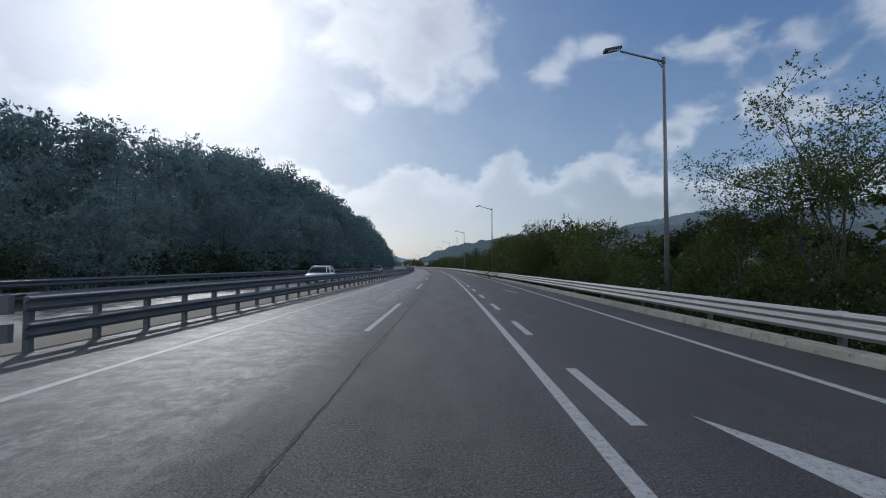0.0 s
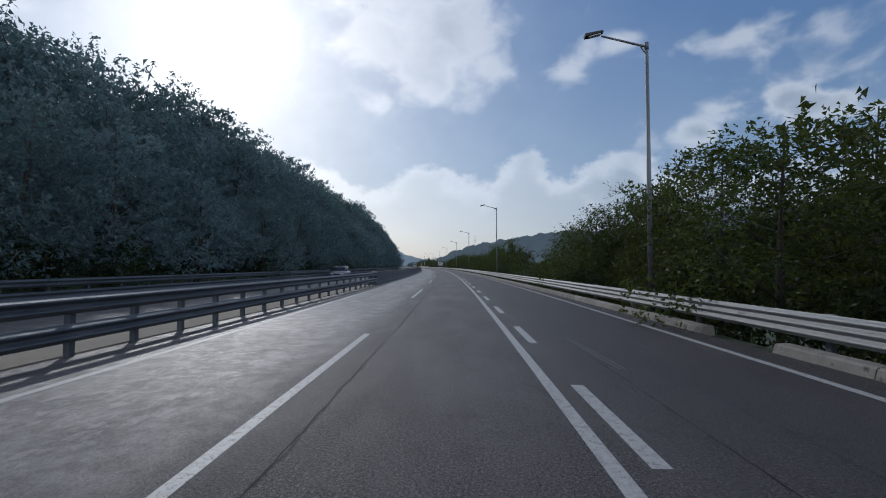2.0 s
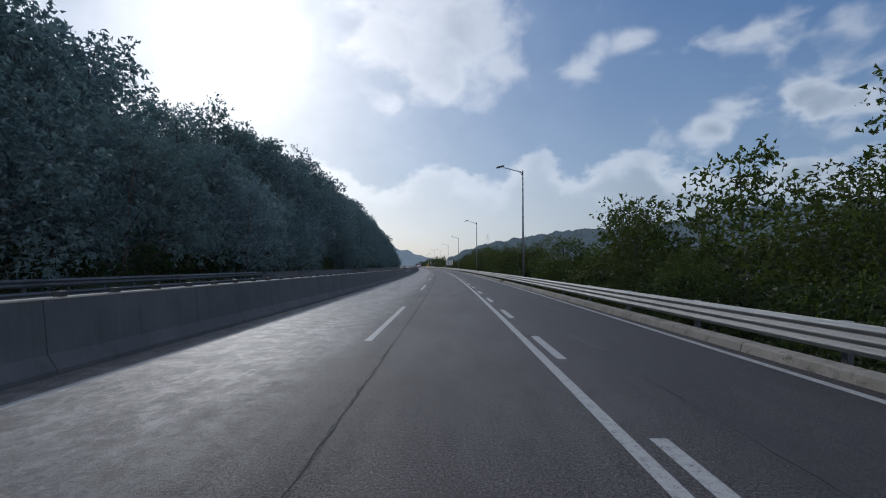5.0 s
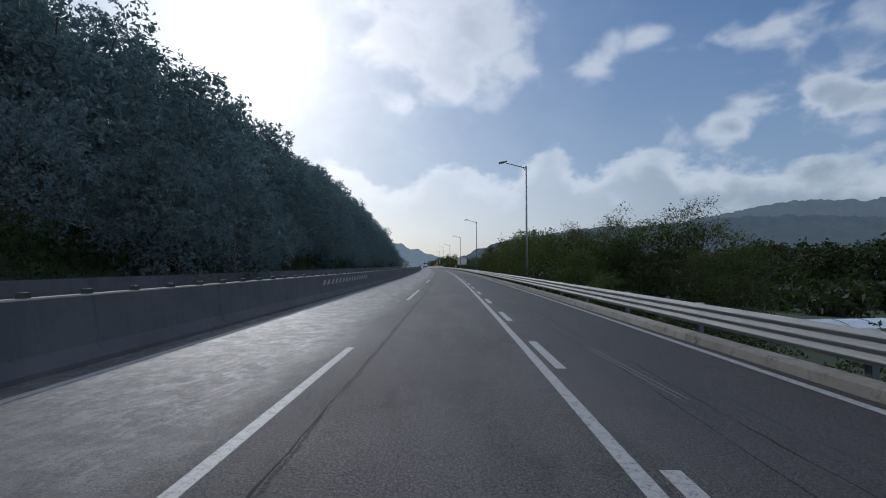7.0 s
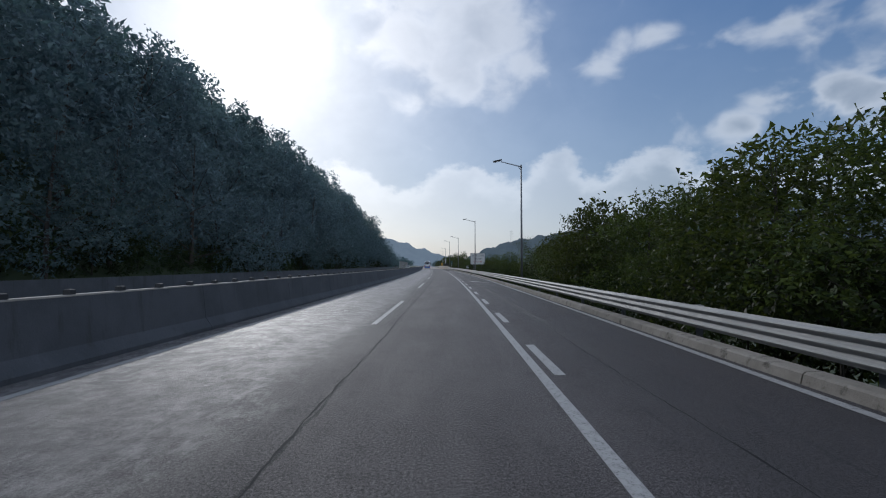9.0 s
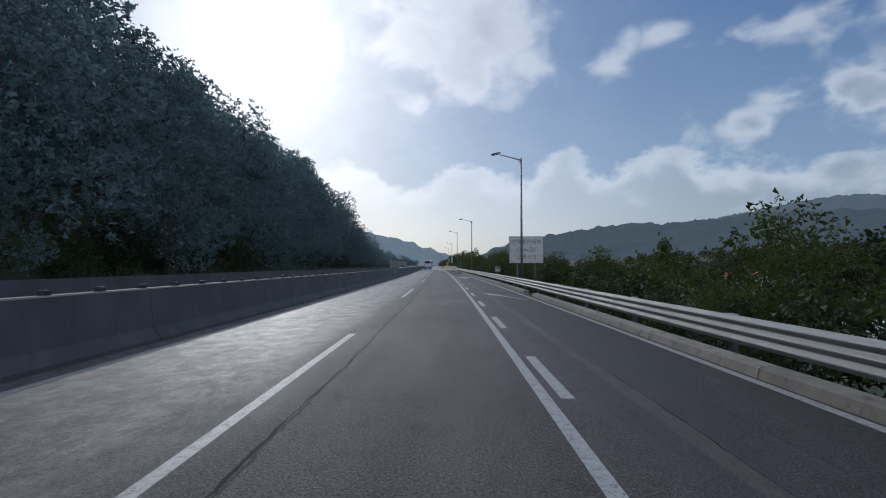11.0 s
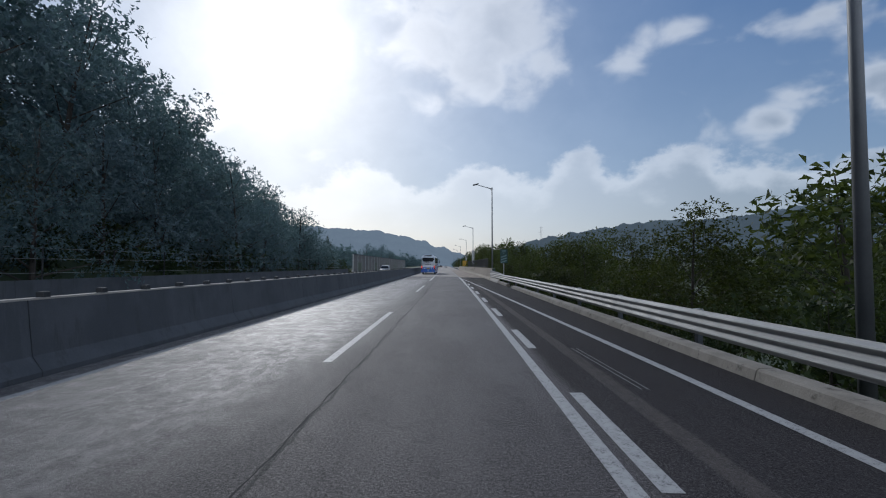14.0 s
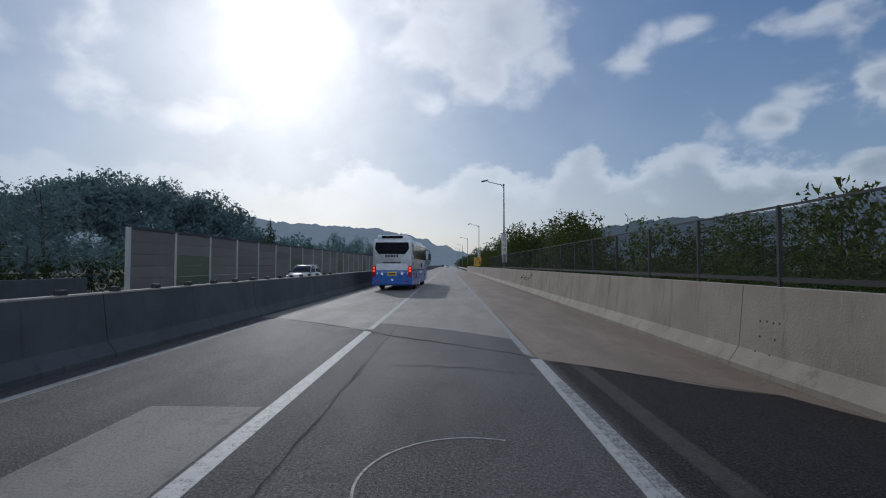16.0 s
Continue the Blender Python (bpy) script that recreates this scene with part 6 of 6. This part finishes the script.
        bm = bmesh.new()
        box(bm, side * 1.243, side * 1.252, 0.3, 11.4, 1.265, 1.295)
        part("trim_line", bm, DARK_METAL, bus)
        bm = bmesh.new()
        for k in range(7):
            box(bm, side * 1.243, side * 1.256, 0.55, 0.95, 1.42 + k * 0.055, 1.45 + k * 0.055)
            box(bm, side * 1.243, side * 1.256, 1.55, 2.0, 0.62 + k * 0.07, 0.655 + k * 0.07)
        part("vent_grille", bm, DARK_METAL, bus, "dark vent louvres")
        bm = bmesh.new()
        for i in range(5):
            box(bm, side * 1.243, side * 1.254, 6.0 + i * 0.3, 6.0 + i * 0.3 + 0.22, 1.46, 1.74)
        part("name_bars", bm, SIGN_BLACK, bus, "dark lettering bars")
        bm = bmesh.new()
        for i in range(8):
            box(bm, side * 1.243, side * 1.254, 5.3 + i * 0.2, 5.3 + i * 0.2 + 0.14, 1.02, 1.18)
        part("web_bars", bm, STAR_PALE, bus, "pale lettering bars")
        bm = bmesh.new()
        for y, z in [(8.0, 1.05), (8.4, 0.75), (10.2, 1.5), (10.7, 1.75), (10.9, 1.35), (11.3, 1.6), (10.4, 0.9), (11.0, 0.8)]:
            star(bm, side * 1.25, y, z, 0.11, "x")
        part("side_stars", bm, STAR_PALE, bus, "pale stars on the side")
        bm = bmesh.new()
        prism(bm, [(9.6, 1.29), (10.4, 2.0), (11.6, 2.0), (11.75, 1.29)], side * 1.21, side * 1.249)
        part("blue_wedge", bm, BUS_BLUE, bus, "blue wedge of paint")
        for y in (1.5, 4.6, 7.6):
            bm = bmesh.new()
            box(bm, side * 1.243, side * 1.26, y, y + 0.1, 0.5, 0.56)
            part("side_marker", bm, AMBER, bus, "amber side marker")
        bm = bmesh.new()
        tube(bm, (side * 1.12, 11.7, 3.0), (side * 1.48, 12.05, 2.85), 0.035, 0.035, 8)
        tube(bm, (side * 1.48, 12.05, 2.85), (side * 1.5, 12.05, 2.6), 0.035, 0.035, 8)
        arm = part("mirror_arm", bm, DARK_METAL, bus)
        bm = bmesh.new()
        box(bm, side * 1.5 - 0.11, side * 1.5 + 0.11, 11.97, 12.13, 2.05, 2.62, 0.04)
        part("mirror", bm, DARK_METAL, arm, "black mirror housing")
    bm = bmesh.new()
    prism(bm, [(11.66, 1.5), (11.93, 1.5), (11.80, 3.02), (11.55, 3.05)], -1.08, 1.08)
    part("windscreen", bm, GLASS, bus, "dark windscreen")
    for y in (2.75, 9.2):
        for x in (-1.08, 1.08):
            wheel(bus, x, y, 0.5, 0.3)
    return bus


coach().matrix_basis = stand(423.7, -3.62, 0, -1.6)


def car(kind, paint_mat, label, category="car"):
    """A car with its front towards -y: a lofted body, glasshouse, wheels and lamps."""
    ob = empty("car", pose(0, 0, 0), label, category)
    long, wide, high = {"saloon": (4.7, 0.91, 1.45), "van": (5.1, 0.98, 1.90), "suv": (4.6, 0.92, 1.62)}[kind]
    half = long / 2
    bm = bmesh.new()
    belt = {"saloon": 0.90, "van": 1.08, "suv": 0.98}[kind]

    def ring(y, w, z0, z1):
        return [(-w, y, z0 + 0.1), (-w * 0.9, y, z0), (w * 0.9, y, z0), (w, y, z0 + 0.1), (w * 1.0, y, z1 - 0.25), (w * 0.94, y, z1 - 0.05), (w * 0.85, y, z1), (-w * 0.85, y, z1), (-w * 0.94, y, z1 - 0.05), (-w, y, z1 - 0.25)]

    loft(bm, [ring(-half, wide * 0.8, 0.30, belt - 0.28), ring(-half + 0.12, wide * 0.92, 0.24, belt - 0.2), ring(-half + 0.7, wide, 0.22, belt - 0.08), ring(-half * 0.45, wide, 0.22, belt), ring(half * 0.6, wide, 0.22, belt + 0.03), ring(half - 0.15, wide * 0.95, 0.26, belt), ring(half, wide * 0.86, 0.32, belt - 0.12)])
    body = part("body", bm, paint_mat, ob, smooth=True)
    a, b, c, d = {"saloon": (-0.95, -0.25, 1.2, 1.85), "van": (-1.75, -1.0, 2.1, 2.4), "suv": (-1.15, -0.45, 1.7, 2.2)}[kind]
    bm = bmesh.new()

    slope = [(a, 0.0), (a + (b - a) * 0.55, 0.62), (b, 0.93), (b + (c - b) * 0.35, 1.0), (b + (c - b) * 0.75, 0.97), (c, 0.86), (c + (d - c) * 0.6, 0.45), (d, 0.0)]

    def dome(y, f, lift):
        z = belt + (high - belt - 0.02) * f
        w = wide * (0.92 - 0.20 * f)
        return [(-wide * 0.92, y, belt - 0.06), (-w, y, max(belt - 0.03, z - 0.07)), (-w * 0.86, y, z + lift), (w * 0.86, y, z + lift), (w, y, max(belt - 0.03, z - 0.07)), (wide * 0.92, y, belt - 0.06)]

    loft(bm, [dome(y, f, 0.0) for y, f in slope])
    part("glasshouse", bm, GLASS, ob, "dark tinted windows", True)
    bm = bmesh.new()
    rings = []
    for y, f in [(b - 0.06, 0.90)] + slope[2:6]:
        z, w = belt + (high - belt - 0.02) * f, wide * (0.925 - 0.20 * f)
        rings.append([(-w, y, z - 0.085), (-w * 0.97, y, z - 0.02), (-w * 0.84, y, z + 0.016), (w * 0.84, y, z + 0.016), (w * 0.97, y, z - 0.02), (w, y, z - 0.085)])
    loft(bm, rings)
    part("roof", bm, paint_mat, ob, smooth=True)
    if kind == "suv":
        for x in (-1, 1):
            bm = bmesh.new()
            tube(bm, (x * wide * 0.66, b + 0.1, high + 0.01), (x * wide * 0.66, c - 0.1, high - 0.01), 0.022, 0.022, 8)
            for y in (b + 0.14, (b + c) / 2, c - 0.16):
                tube(bm, (x * wide * 0.66, y, high - 0.10), (x * wide * 0.66, y, high + 0.01), 0.02, 0.02, 6)
            part("roof_rail", bm, RIM, ob, "pale roof rail")
    for x in (-1, 1):
        for y0, y1 in [(a, b), ((a + d) / 2, (b + c) / 2), (d, c)]:
            bm = bmesh.new()
            tube(bm, (x * wide * 0.905, y0 + (0.06 if y0 == a else -0.06 if y0 == d else 0), belt - 0.02), (x * wide * 0.745, y1, high - 0.12), 0.04, 0.035, 6)
            part("pillar", bm, paint_mat, ob)
        bm = bmesh.new()
        box(bm, x * wide * 0.66 - 0.2, x * wide * 0.66 + 0.2, -half - 0.015, -half + 0.12, belt - 0.42, belt - 0.28, 0.03)
        part("headlight", bm, RIM, ob, "clear headlight")
        bm = bmesh.new()
        box(bm, x * wide * 0.72 - 0.14, x * wide * 0.72 + 0.14, half - 0.1, half + 0.015, belt - 0.35, belt - 0.12, 0.03)
        part("tail_light", bm, LIGHT_RED, ob, "red tail light")
        bm = bmesh.new()
        box(bm, x * wide * 1.1 - 0.09, x * wide * 1.1 + 0.09, a + 0.1, a + 0.26, belt, belt + 0.14, 0.03)
        part("mirror", bm, DARK_METAL, ob)
        for y in (-half * 0.62, half * 0.6):
            wheel(ob, x * (wide - 0.1), y, 0.33, 0.22)
    bm = bmesh.new()
    box(bm, -wide * 0.5, wide * 0.5, -half - 0.012, -half + 0.1, 0.42, 0.62, 0.02)
    part("grille", bm, DARK_METAL, ob)
    return ob


car("suv", plain("white_car_paint", (0.70, 0.72, 0.74), 0.25), "white off-road car on the opposite carriageway").matrix_basis = stand(42.0, -11.8)
car("suv", plain("grey_car_paint", (0.16, 0.17, 0.19), 0.25), "dark grey off-road car on the opposite carriageway").matrix_basis = stand(106.3, -14.2)
car("suv", plain("silver_car_paint", (0.42, 0.43, 0.44), 0.25), "silver off-road car on the opposite carriageway").matrix_basis = stand(436.0, -13.0)
car("saloon", plain("pale_car_paint", (0.55, 0.56, 0.57), 0.25), "pale saloon car far ahead on the motorway").matrix_basis = stand(640, -0.3) @ pose(0, 0, 0, 0, 0, 180)
car("suv", plain("dark_car_paint", (0.05, 0.055, 0.06), 0.25), "dark car far ahead on the motorway").matrix_basis = stand(700, -3.6) @ pose(0, 0, 0, 0, 0, 180)
